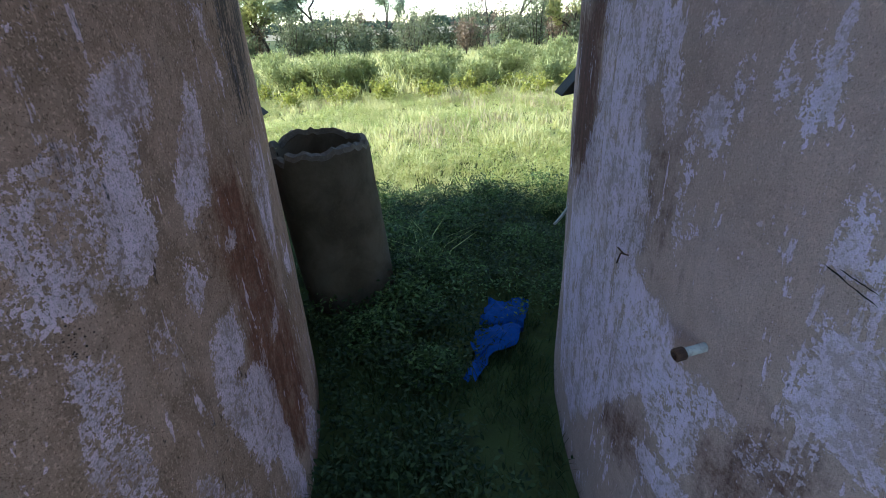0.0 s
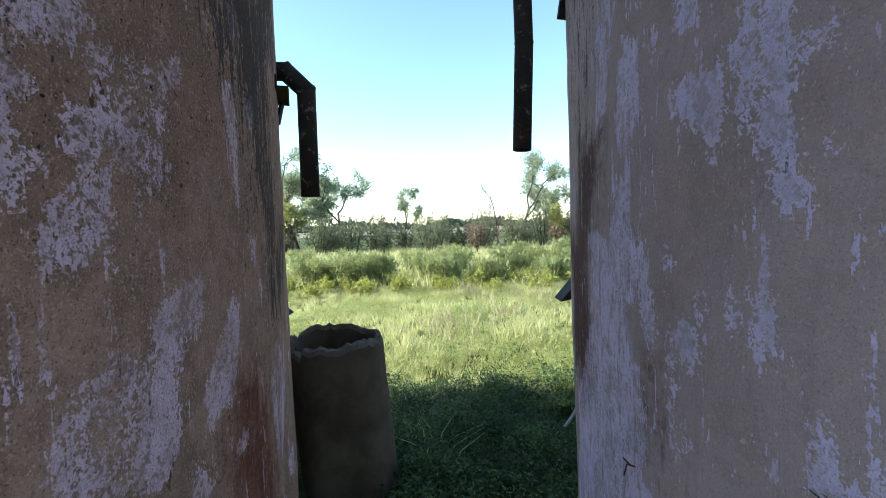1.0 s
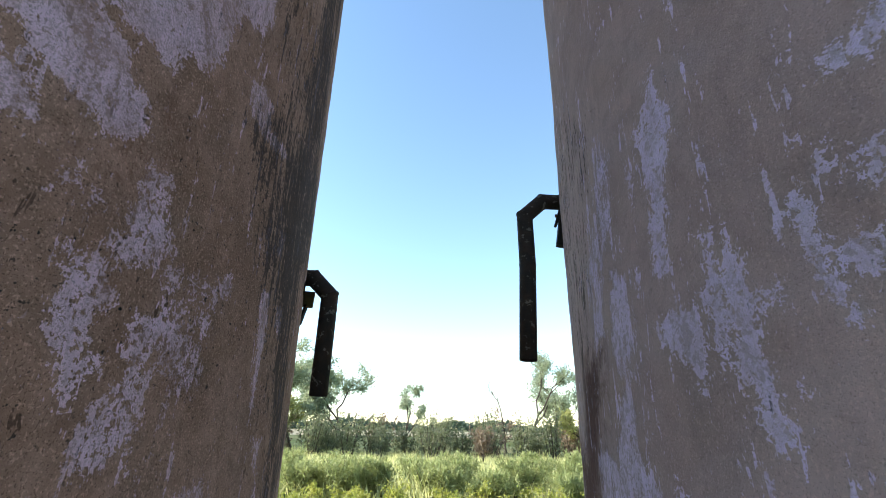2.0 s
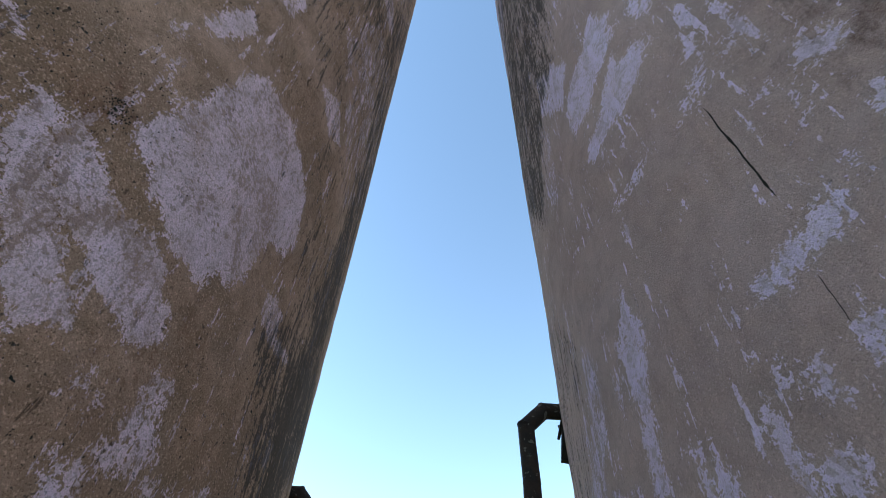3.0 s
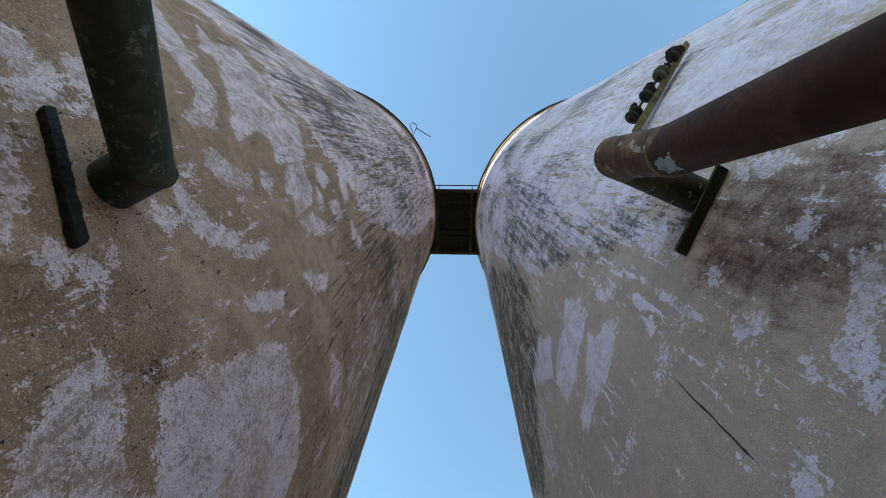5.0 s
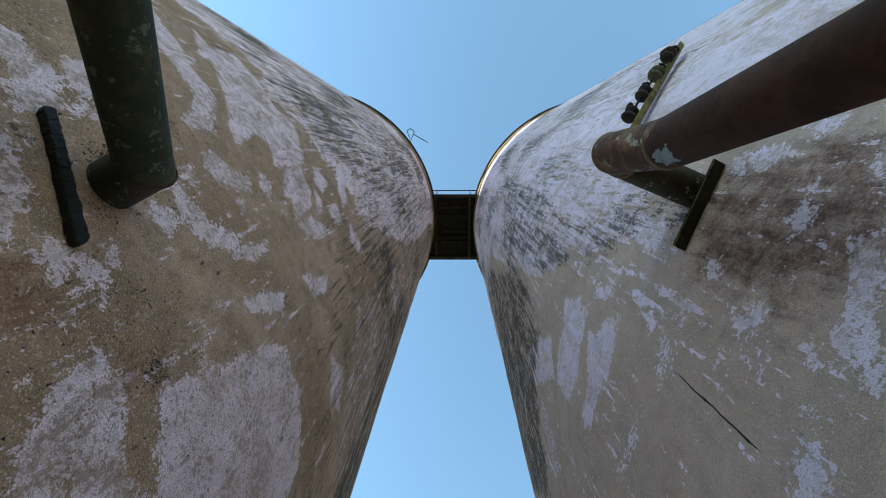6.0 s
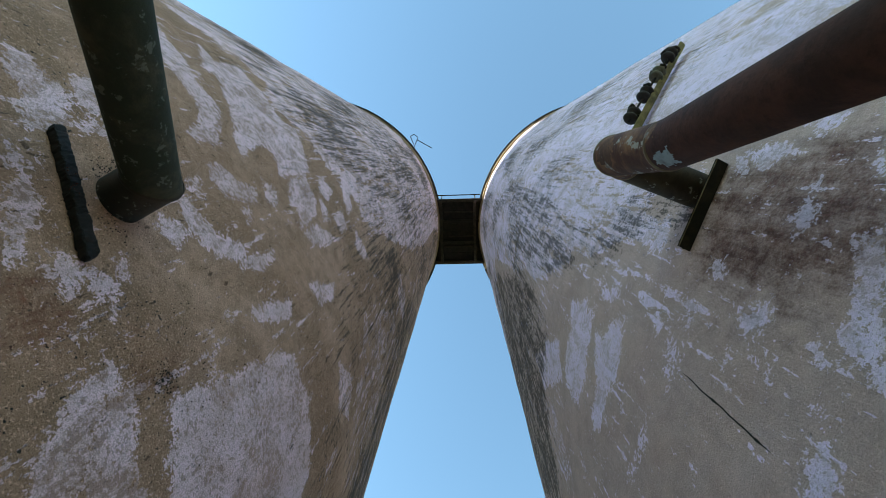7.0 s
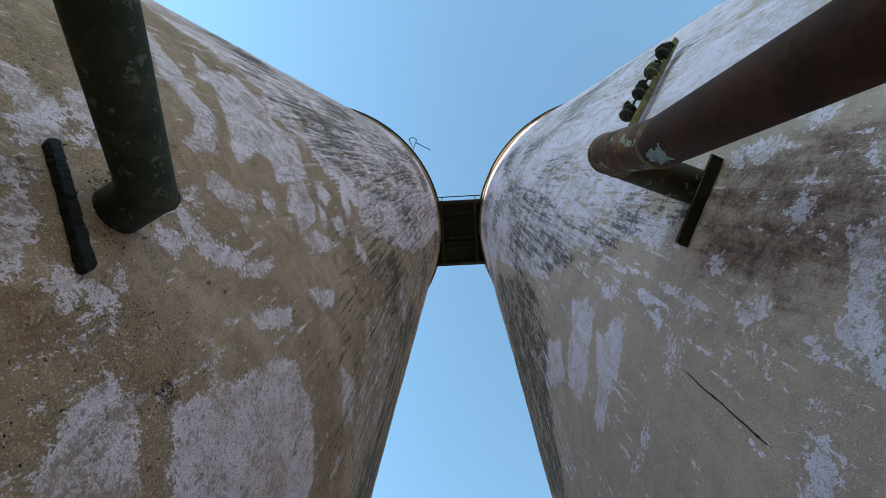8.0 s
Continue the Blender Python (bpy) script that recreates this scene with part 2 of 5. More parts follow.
M_GLAZE_PALE = rusty_material("insulator_grey", (0.16, 0.15, 0.11), (0.10, 0.09, 0.06), 0.5, 0.0)
M_CULVERT = concrete_material("culvert_concrete", (0.072, 0.055, 0.036), (0.13, 0.105, 0.075))
M_BREAK = concrete_material("culvert_break", (0.17, 0.145, 0.12), (0.085, 0.072, 0.06))
M_DECK = rusty_material("deck_timber", (0.032, 0.024, 0.02), (0.018, 0.015, 0.013), 0.5, 0.0)
M_DECK_EDGE = rusty_material("deck_weathered", (0.06, 0.045, 0.034), (0.03, 0.024, 0.019), 0.5, 0.0)
M_STUB = rusty_material("stub_paint", (0.55, 0.53, 0.5), (0.16, 0.08, 0.05), 0.6, 0.0)
M_STUB_TIP = rusty_material("stub_rust", (0.14, 0.07, 0.045), (0.06, 0.035, 0.028), 0.5, 0.0)
M_TARP = rusty_material("tarp_blue", (0.012, 0.075, 0.30), (0.012, 0.05, 0.18), 0.6, 0.0)
M_SHEET = rusty_material("sheet_zinc", (0.055, 0.052, 0.05), (0.04, 0.034, 0.03), 0.5, 0.0)
M_STRIP = rusty_material("strip_pale", (0.42, 0.42, 0.38), (0.25, 0.24, 0.2), 0.6, 0.0)
M_MOSS = concrete_material("moss_dark", (0.022, 0.021, 0.017), (0.05, 0.046, 0.038))
M_BARK = concrete_material("bark", (0.06, 0.05, 0.04), (0.11, 0.09, 0.07))
M_SOIL = soil_material()
# grass green darkened to carry the shade between the tanks
M_GRASS_SHADE = leaf_material("weed_shade_green", (0.006, 0.016, 0.004), (0.09, 0.13, 0.045), (0.08, 0.14, 0.035), 0.2)
# weed green coloured brighter, for the better lit end of the passage
M_LEAFY = leaf_material("weed_lit_green", (0.014, 0.036, 0.008), (0.19, 0.29, 0.09), (0.15, 0.23, 0.055), 0.25)
# meadow greens lightened, part of the sunlight is in their colour
M_GRASS_SUN = leaf_material("meadow_sunlit_green", (0.42, 0.43, 0.17), (0.68, 0.66, 0.34), (0.74, 0.72, 0.32), 0.5)
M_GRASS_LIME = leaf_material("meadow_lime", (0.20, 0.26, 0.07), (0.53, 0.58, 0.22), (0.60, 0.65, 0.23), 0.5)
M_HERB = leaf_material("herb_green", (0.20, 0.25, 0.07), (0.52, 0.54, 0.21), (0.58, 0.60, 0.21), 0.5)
M_GRASS_DRY = leaf_material("meadow_straw", (0.40, 0.36, 0.20), (0.50, 0.41, 0.28), (0.50, 0.43, 0.25), 0.4)
M_WEED_YELLOW = leaf_material("weed_yellow", (0.24, 0.27, 0.05), (0.42, 0.40, 0.09), (0.46, 0.48, 0.10), 0.42)
M_WILLOW = leaf_material("shrub_green", (0.19, 0.22, 0.08), (0.40, 0.42, 0.19), (0.46, 0.50, 0.18), 0.42)
M_TREE = leaf_material("tree_green", (0.17, 0.20, 0.13), (0.37, 0.41, 0.28), (0.45, 0.50, 0.28), 0.5)
M_TREE_YELLOW = leaf_material("tree_yellow", (0.24, 0.25, 0.08), (0.38, 0.37, 0.14), (0.44, 0.44, 0.14), 0.42)
M_HEDGE = leaf_material("hedge_dark", (0.10, 0.12, 0.065), (0.26, 0.26, 0.16), (0.28, 0.31, 0.15), 0.4)
M_HEDGE_RED = leaf_material("hedge_brown", (0.20, 0.15, 0.11), (0.26, 0.20, 0.13), (0.26, 0.18, 0.10), 0.35)
M_FAR = leaf_material("far_wood", (0.05, 0.075, 0.05), (0.09, 0.11, 0.075), (0.08, 0.12, 0.06), 0.2)


# ---- small builders ----
def mesh_from(name, verts, faces, smooth=False):
    me = bpy.data.meshes.new(name)
    me.from_pydata([tuple(v) for v in verts], [], [tuple(f) for f in faces])
    me.update()
    if smooth:
        me.polygons.foreach_set("use_smooth", [True] * len(me.polygons))
    return me


def part(name, source, material, parent=None, label="", smooth=False):
    """Links a bmesh or a mesh as one object, under a thing or a part."""
    if isinstance(source, bmesh.types.BMesh):
        me = bpy.data.meshes.new(name)
        bmesh.ops.recalc_face_normals(source, faces=source.faces)
        source.to_mesh(me)
        source.free()
        if smooth:
            me.polygons.foreach_set("use_smooth", [True] * len(me.polygons))
    else:
        me = source
    me.materials.append(material)
    ob = new(name, me)
    ob.parent = parent
    if label:
        ob["label"] = label
    return ob


def thing(name, at, label, category, group="", kind=""):
    ob = new(name)
    ob.location = at
    ob.empty_display_size = 0.2
    return tagged(ob, label, category, group, kind)


def place(ob, parent):
    """Keeps world coordinates for a part built in place."""
    ob.parent = parent
    ob.matrix_parent_inverse = Matrix.Translation(parent.location).inverted()
    return ob


def box(bm, centre, size, turn=Matrix.Identity(3), bevel=0.0):
    made = bmesh.ops.create_cube(bm, size=1.0)["verts"]
    for v in made:
        v.co = Vector(centre) + turn @ Vector((v.co.x * size[0], v.co.y * size[1], v.co.z * size[2]))
    if bevel:
        edges = list({e for v in made for e in v.link_edges})
        bmesh.ops.bevel(bm, geom=edges, offset=bevel, segments=2, affect="EDGES", profile=0.6)
    return bm


def ring(centre, normal, radius, sides, up=Vector((0, 0, 1)), squash=1.0):
    n = Vector(normal).normalized()
    a = n.cross(up)
    a = a.normalized() if a.length > 1e-3 else n.orthogonal().normalized()
    b = n.cross(a).normalized()
    return [Vector(centre) + radius * (math.cos(2 * math.pi * k / sides) * a + math.sin(2 * math.pi * k / sides) * b * squash) for k in range(sides)]


def skin(rings, closed_start=True, closed_end=True):
    """A tube through rings of equal length."""
    s = len(rings[0])
    verts = [v for r in rings for v in r]
    faces = [(i * s + k, i * s + (k + 1) % s, (i + 1) * s + (k + 1) % s, (i + 1) * s + k) for i in range(len(rings) - 1) for k in range(s)]
    if closed_start:
        faces.append(tuple(range(s))[::-1])
    if closed_end:
        faces.append(tuple((len(rings) - 1) * s + k for k in range(s)))
    return verts, faces


def mitre(point, before, after, radius, axis, sides):
    """The ring where two straight tubes meet, in the plane that halves the bend."""
    d1, d2 = (point - before).normalized(), (after - point).normalized()
    n = (d1 + d2).normalized()
    return [v + d1 * (n.dot(point - v) / n.dot(d1)) for v in ring(point, d1, radius, sides, axis)]


def rod(bm, a, b, radius, sides=8):
    a, b = Vector(a), Vector(b)
    verts, faces = skin([ring(a, b - a, radius, sides), ring(b, b - a, radius, sides)])
    made = [bm.verts.new(v) for v in verts]
    for f in faces:
        bm.faces.new([made[i] for i in f])
    return bm


# ---- ground ----
def lift(x, y):
    """Gentle unevenness of the ground; level between the tanks."""
    far = max(0.0, min(1.0, (math.hypot(x, y) - 6) / 10))
    return far * (0.10 * noise.noise(Vector((x * 0.11, y * 0.11, 3.0))) - 0.05)


def ground_mesh():
    steps = [0, 1, 2, 3, 4, 5, 6.5, 8, 10, 12.5, 15, 18, 22, 27, 33, 40, 50, 65, 85, 120, 180, 300, 500, 900, 1800, 3500]
    line = [-s for s in steps[:0:-1]] + steps
    n = len(line)
    verts = [(x, y, lift(x, y)) for y in line for x in line]
    faces = [(j * n + i, j * n + i + 1, (j + 1) * n + i + 1, (j + 1) * n + i) for j in range(n - 1) for i in range(n - 1)]
    return mesh_from("ground", verts, faces, True)


ground = part("ground", ground_mesh(), M_SOIL)
tagged(ground, "meadow ground of dark soil and short green growth", "ground", kind="structure")

# ---- tanks ----
HEIGHT = 14.11
LEFT = (-3.924, 0.875, 3.311)
RIGHT = (3.686, 1.042, 3.179)

# ---- coats on the walls: how dense each is, then its outline as angle and height (degrees and metres) ----
def paint(coats, dense, *outline):
    coats.append((dense, outline))


LEFT_COAT = []
paint(LEFT_COAT, 0.8, (-3.67, 1.721), (-2.48, 1.735), (-1.32, 1.76), (-1.11, 1.729), (-1.23, 1.663), (-1.47, 1.612), (-2.47, 1.623), (-3.04, 1.579), (-3.29, 1.501), (-3.63, 1.421), (-4.09, 1.342), (-5.4, 1.319), (-6.25, 1.373), (-5.54, 1.469), (-4.94, 1.565), (-4.35, 1.658))
paint(LEFT_COAT, 0.52, (-7.77, 1.605), (-6.81, 1.606), (-5.72, 1.626), (-4.72, 1.603), (-5.54, 1.469), (-6.15, 1.37), (-7.32, 1.341), (-8.21, 1.354), (-8.84, 1.402), (-9.36, 1.412))
paint(LEFT_COAT, 0.8, (1.75, 1.673), (2.77, 1.66), (1.93, 1.525), (1.36, 1.458), (1.31, 1.381), (0.55, 1.386), (-0.89, 1.353), (-1.53, 1.362), (-1.45, 1.438), (-1.13, 1.513), (-0.15, 1.552), (0.78, 1.608))
paint(LEFT_COAT, 0.7, (-2.62, 1.296), (-1.86, 1.257), (-1.21, 1.219), (-2.55, 1.151), (-2.74, 1.191), (-2.79, 1.256))
paint(LEFT_COAT, 0.9, (2.07, 1.28), (2.73, 1.245), (2.02, 1.209), (1.18, 1.224))
paint(LEFT_COAT, 0.85, (-1.06, 1.092), (0.19, 1.071), (0.35, 0.996), (-0.05, 0.889), (-1.33, 0.91), (-0.72, 0.791), (0.1, 0.623), (0.44, 0.468), (-0.86, 0.45), (-2.06, 0.664), (-2.95, 0.812), (-3.06, 0.921), (-2.62, 1.05), (-2.18, 1.084))
paint(LEFT_COAT, 0.9, (0.79, 0.848), (1.99, 0.778), (2.58, 0.635), (2.73, 0.489), (2.66, 0.316), (3.31, 0.173), (2.97, 0.018), (0.54, 0.216), (0.96, 0.283), (0.44, 0.468), (-0.3, 0.673), (-0.92, 0.846))
paint(LEFT_COAT, 0.58, (-8.56, 1.301), (-7.69, 1.271), (-6.95, 1.202), (-7.24, 1.168), (-7.82, 1.143), (-8.06, 1.1), (-7.33, 1.076), (-7.35, 1.022), (-7.7, 0.945), (-7.7, 0.888), (-9.17, 1.007), (-9.03, 1.121), (-8.8, 1.188), (-8.71, 1.248))
paint(LEFT_COAT, 0.8, (-5.97, 0.813), (-4.74, 0.741), (-4.77, 0.649), (-6.3, 0.774))
paint(LEFT_COAT, 0.6, (-4.3, 0.638), (-3.05, 0.565), (-2.95, 0.5), (-4.45, 0.622))
paint(LEFT_COAT, 0.42, (-5.02, 1.22), (-4.13, 1.199), (-4.76, 1.117), (-5.56, 1.14))
paint(LEFT_COAT, 0.4, (-9.48, 1.397), (-8.8, 1.368), (-9.12, 1.328), (-9.85, 1.352))
paint(LEFT_COAT, 0.7, (13.3, 0.927), (13.05, 0.79), (10.64, 0.836), (10.36, 0.926))
paint(LEFT_COAT, 0.65, (5.85, 0.894), (5.82, 0.821), (4.13, 0.79), (3.95, 0.846))
paint(LEFT_COAT, 0.6, (6.67, 0.415), (9.06, 0.129), (6.67, 0.042), (5.55, 0.187))
paint(LEFT_COAT, 0.38, (-5.84, 1.832), (-4.84, 1.834), (-5.23, 1.738), (-5.73, 1.772), (-6.22, 1.788))
paint(LEFT_COAT, 0.5, (-11.37, 2.319), (-11.06, 2.327), (-10.72, 2.305), (-10.9, 2.289), (-11.28, 2.281))
paint(LEFT_COAT, 0.5, (-10.61, 2.289), (-10.17, 2.294), (-9.96, 2.276), (-10.39, 2.257))
paint(LEFT_COAT, 0.68, (-8.48, 2.391), (-7.65, 2.422), (-7.15, 2.37), (-7.02, 2.312), (-6.36, 2.28), (-6.45, 2.24), (-7.68, 2.19), (-8.62, 2.191), (-9.07, 2.223), (-8.6, 2.268), (-8.44, 2.329))
paint(LEFT_COAT, 0.66, (-10.36, 2.153), (-9.6, 2.19), (-8.68, 2.179), (-8.42, 2.11), (-8.93, 2.052), (-8.99, 2.002), (-8.23, 1.989), (-8.35, 1.958), (-9.02, 1.945), (-9.02, 1.912), (-9.48, 1.908), (-9.83, 1.959), (-10.12, 2.019), (-10.31, 2.089))
paint(LEFT_COAT, 0.58, (-7.4, 2.071), (-6.24, 2.097), (-4.73, 2.078), (-4.22, 2.005), (-5.67, 1.972), (-5.77, 1.901), (-6.42, 1.857), (-7.2, 1.807), (-8.25, 1.803), (-8.45, 1.813), (-7.95, 1.869), (-8.04, 1.909), (-7.19, 1.985), (-7.51, 2.026))
paint(LEFT_COAT, 0.44, (-6.98, 2.192), (-5.1, 2.23), (-3.3, 2.237), (-2.95, 2.098), (-4.73, 2.078), (-6.27, 2.109))
paint(LEFT_COAT, 0.75, (-2.92, 2.251), (-1.82, 2.277), (-1.93, 2.223), (-2.83, 2.216))
paint(LEFT_COAT, 0.85, (1.89, 2.287), (3.15, 2.299), (3.43, 2.15), (3.13, 2.018), (2.79, 1.911), (2.21, 2.049))
paint(LEFT_COAT, 0.65, (4.74, 2.284), (5.98, 2.281), (5.73, 2.174), (4.62, 2.222))
paint(LEFT_COAT, 0.6, (3.34, 2.541), (4.19, 2.542), (4.14, 2.457), (3.4, 2.461))
paint(LEFT_COAT, 0.8, (4.13, 1.848), (5.15, 1.819), (5.37, 1.725), (4.51, 1.766))
paint(LEFT_COAT, 0.8, (5.18, 1.689), (6.05, 1.664), (5.73, 1.626))
paint(LEFT_COAT, 0.8, (1.6, 1.652), (2.5, 1.651), (2.63, 1.609), (1.71, 1.612))
paint(LEFT_COAT, 0.92, (-18.2, 2.594), (-18.3, 2.675), (-17.89, 2.7), (-17.12, 2.667), (-16, 2.582), (-14.98, 2.514), (-13.86, 2.44), (-12.69, 2.398), (-12.3, 2.362), (-13.01, 2.338), (-13.65, 2.305), (-13.8, 2.276))
paint(LEFT_COAT, 0.85, (-17.01, 2.655), (-16.6, 2.709), (-15.91, 2.696), (-15.25, 2.666), (-14.25, 2.631), (-13.34, 2.607), (-12.38, 2.632), (-11.31, 2.619), (-10.13, 2.589), (-9.25, 2.525), (-8.8, 2.47), (-9.66, 2.421), (-10.39, 2.413), (-11.42, 2.443), (-12.44, 2.455), (-13.43, 2.479), (-14.19, 2.499), (-15.1, 2.523), (-16.02, 2.58))
paint(LEFT_COAT, 0.9, (-15.21, 2.813), (-14.67, 2.941), (-14.22, 3.04), (-13.78, 3.163), (-13.21, 3.359), (-12.11, 3.504), (-9.92, 3.529), (-8.56, 3.538), (-6.02, 3.472), (-3.77, 3.41), (-3.07, 3.272), (-2.67, 3.161), (-3.7, 3.068), (-5.27, 3.032), (-5.86, 2.837), (-7.24, 2.718), (-8.27, 2.729), (-8.84, 2.657), (-9.85, 2.663), (-11.03, 2.655), (-11.99, 2.698), (-13.35, 2.732), (-13.85, 2.786), (-14.7, 2.772))
paint(LEFT_COAT, 0.9, (-16.74, 3.358), (-16.4, 3.489), (-15.49, 3.685), (-14.34, 3.608), (-15.32, 3.391), (-16.16, 3.328))
paint(LEFT_COAT, 0.9, (-17.4, 3.187), (-16.88, 3.269), (-16.79, 3.222), (-17.07, 3.175))
paint(LEFT_COAT, 0.8, (-16.64, 3.073), (-16.22, 3.076), (-15.45, 3.031), (-15.49, 3.008), (-16.15, 3.048))
paint(LEFT_COAT, 0.8, (-15.09, 3.024), (-14.66, 3.023), (-14.38, 2.989), (-14.58, 2.982))
paint(LEFT_COAT, 0.75, (-3.76, 2.87), (-2.02, 2.93), (-0.89, 2.903), (-0.83, 2.828), (2.78, 2.844), (2.09, 2.794), (-1.03, 2.772), (-2.92, 2.787))
paint(LEFT_COAT, 0.95, (-32.86, 2.946), (-32.6, 3.005), (-31.45, 2.982), (-31.07, 3.035), (-30.39, 3.015), (-30.5, 3.048), (-31.78, 3.095), (-31.95, 3.174), (-30.17, 3.146), (-29.63, 3.133), (-29.45, 3.061), (-30.03, 3.047), (-29.39, 2.982), (-28.92, 2.972), (-29.02, 3.084), (-28.61, 3.07), (-28.42, 3.016), (-28.56, 2.939), (-28.4, 2.86), (-28.33, 2.828), (-29.07, 2.863), (-29.23, 2.826), (-30.83, 2.902), (-30.97, 2.872))
paint(LEFT_COAT, 0.8, (-27.43, 2.74), (-27.08, 2.754), (-26.1, 2.732), (-24.9, 2.73), (-24.21, 2.708), (-23.61, 2.658), (-22.97, 2.643), (-22.93, 2.588))
paint(LEFT_COAT, 0.95, (-22.86, 2.679), (-22.87, 2.715), (-22.43, 2.737), (-21.91, 2.742), (-21.77, 2.779), (-21.27, 2.805), (-21.44, 2.83), (-21.83, 2.835), (-22.17, 2.882), (-21.89, 2.898), (-20.93, 2.854), (-21.06, 2.825), (-20.56, 2.788), (-20.52, 2.742), (-21.42, 2.74), (-21.38, 2.692), (-20.93, 2.662), (-21.12, 2.647), (-21.55, 2.655), (-22.01, 2.657))
paint(LEFT_COAT, 0.95, (-23.15, 3.042), (-23.68, 3.105), (-22.92, 3.154), (-22.49, 3.195), (-21.79, 3.132), (-22.26, 3.081))
paint(LEFT_COAT, 0.95, (-24.7, 3.264), (-24.11, 3.307), (-23.13, 3.329), (-21.91, 3.362), (-20.98, 3.486), (-20.14, 3.489), (-19.75, 3.421), (-20.62, 3.278), (-22.1, 3.209), (-23.68, 3.22))
paint(LEFT_COAT, 0.8, (-25.41, 3.34), (-25.78, 3.431), (-24.61, 3.376), (-24.66, 3.318))
paint(LEFT_COAT, 0.95, (-26.83, 3.528), (-26.65, 3.624), (-25.52, 3.674), (-24.75, 3.813), (-23.58, 3.768), (-23.9, 3.602), (-24.7, 3.533), (-25.56, 3.497))
paint(LEFT_COAT, 0.8, (-25.19, 3.964), (-24.34, 4.044), (-23.3, 4.008), (-23.45, 3.881))
paint(LEFT_COAT, 0.95, (-25.07, 4.293), (-25.64, 4.575), (-22.68, 4.545), (-21.52, 4.452), (-20.61, 4.28), (-20.37, 4.124), (-22.2, 4.21), (-22.88, 4.131))
paint(LEFT_COAT, 0.95, (-20.04, 4.145), (-20.06, 4.394), (-18.39, 4.562), (-17.73, 4.45), (-18.4, 4.222))
paint(LEFT_COAT, 0.9, (-22.93, 4.622), (-21.5, 4.684), (-20.21, 4.642), (-20.13, 4.513), (-21.36, 4.552))
paint(LEFT_COAT, 0.9, (-20.4, 4.723), (-20.71, 4.967), (-18.23, 4.909), (-18.24, 4.756))
paint(LEFT_COAT, 0.95, (-19.98, 3.41), (-19.6, 3.589), (-19.38, 3.725), (-18.79, 3.691), (-18.74, 3.49), (-19.41, 3.403))
paint(LEFT_COAT, 0.95, (-41.69, 4.077), (-39, 4.028), (-36.58, 4.003), (-34.09, 3.93), (-32.08, 3.968), (-28.59, 3.742), (-28.27, 3.676), (-28.37, 3.576), (-28.96, 3.532), (-30.94, 3.73), (-33, 3.772), (-34.97, 3.772), (-35.84, 3.749))
paint(LEFT_COAT, 0.9, (-41.75, 4.473), (-39.49, 4.448), (-36.6, 4.261), (-36.77, 4.163))
paint(LEFT_COAT, 0.85, (-38.91, 4.405), (-40.31, 4.821), (-36.85, 4.846), (-32.8, 4.755), (-31.71, 4.958), (-25.62, 4.681), (-25.65, 4.429), (-25.69, 4.177), (-28.07, 4.28), (-29.15, 4.179), (-27.84, 3.988), (-27.23, 3.86), (-29.33, 3.916), (-33.07, 4.119), (-35.87, 4.236))
paint(LEFT_COAT, 0.65, (-8.35, 6.426), (-1.02, 6.616), (2.72, 6.39), (-1.62, 6.084))
paint(LEFT_COAT, 0.62, (-15.9, 3.924), (-13.91, 4.311), (-12.97, 4.194), (-13.38, 4.006))
paint(LEFT_COAT, 0.42, (-20.16, 2.616), (-19.84, 2.686), (-19.11, 2.668), (-19.67, 2.62))
paint(LEFT_COAT, 0.8, (-25.6, 4.856), (-24.11, 4.915), (-23.32, 4.981), (-22.43, 4.764), (-23.54, 4.698))
paint(LEFT_COAT, 0.85, (-25.53, 5.442), (-22.99, 5.391), (-20.24, 5.264), (-19.96, 5.095), (-22.38, 5.156))
paint(LEFT_COAT, 0.85, (-17.72, 5.125), (-15.17, 5.198), (-13.47, 5.23), (-14.19, 5.019), (-16.29, 4.948))
paint(LEFT_COAT, 0.9, (-23, 3.614), (-23.08, 3.681), (-22.45, 3.671), (-22.37, 3.613))
paint(LEFT_COAT, 0.7, (-27.14, 2.804), (-26.62, 2.795), (-26.23, 2.778), (-26.56, 2.78))
paint(LEFT_COAT, 0.85, (-28.3, 3.073), (-28.43, 3.112), (-27.76, 3.092), (-27.71, 3.057))
paint(LEFT_COAT, 0.8, (-32.09, 3.191), (-32.19, 3.249), (-31.03, 3.202), (-30.87, 3.157))
paint(LEFT_COAT, 0.7, (-20.48, 2.775), (-20.35, 2.802), (-19.83, 2.777), (-19.89, 2.751))
paint(LEFT_COAT, 0.6, (-7.67, 4.025), (-4.64, 4.204), (-1.75, 4.015), (-4.2, 3.887))
RIGHT_COAT = []
paint(RIGHT_COAT, 0.85, (2.72, 1.789), (4, 1.776), (4.32, 1.691), (4.84, 1.603), (4.87, 1.531), (4.29, 1.524), (3.66, 1.594), (3.54, 1.688))
paint(RIGHT_COAT, 0.8, (6.31, 1.614), (6.8, 1.633), (7.52, 1.603), (7.56, 1.551), (7.25, 1.531), (6.35, 1.525), (5.88, 1.577))
paint(RIGHT_COAT, 0.48, (5.71, 1.517), (6.35, 1.525), (6.64, 1.445), (7.22, 1.342), (6.06, 1.285), (5.68, 1.388))
paint(RIGHT_COAT, 0.48, (7.54, 1.686), (7.89, 1.688), (8.18, 1.619), (8.06, 1.578), (7.74, 1.645))
paint(RIGHT_COAT, 0.9, (9.02, 1.696), (9.32, 1.709), (9.64, 1.657), (9.7, 1.631), (9.42, 1.629), (9.1, 1.649), (9.17, 1.671))
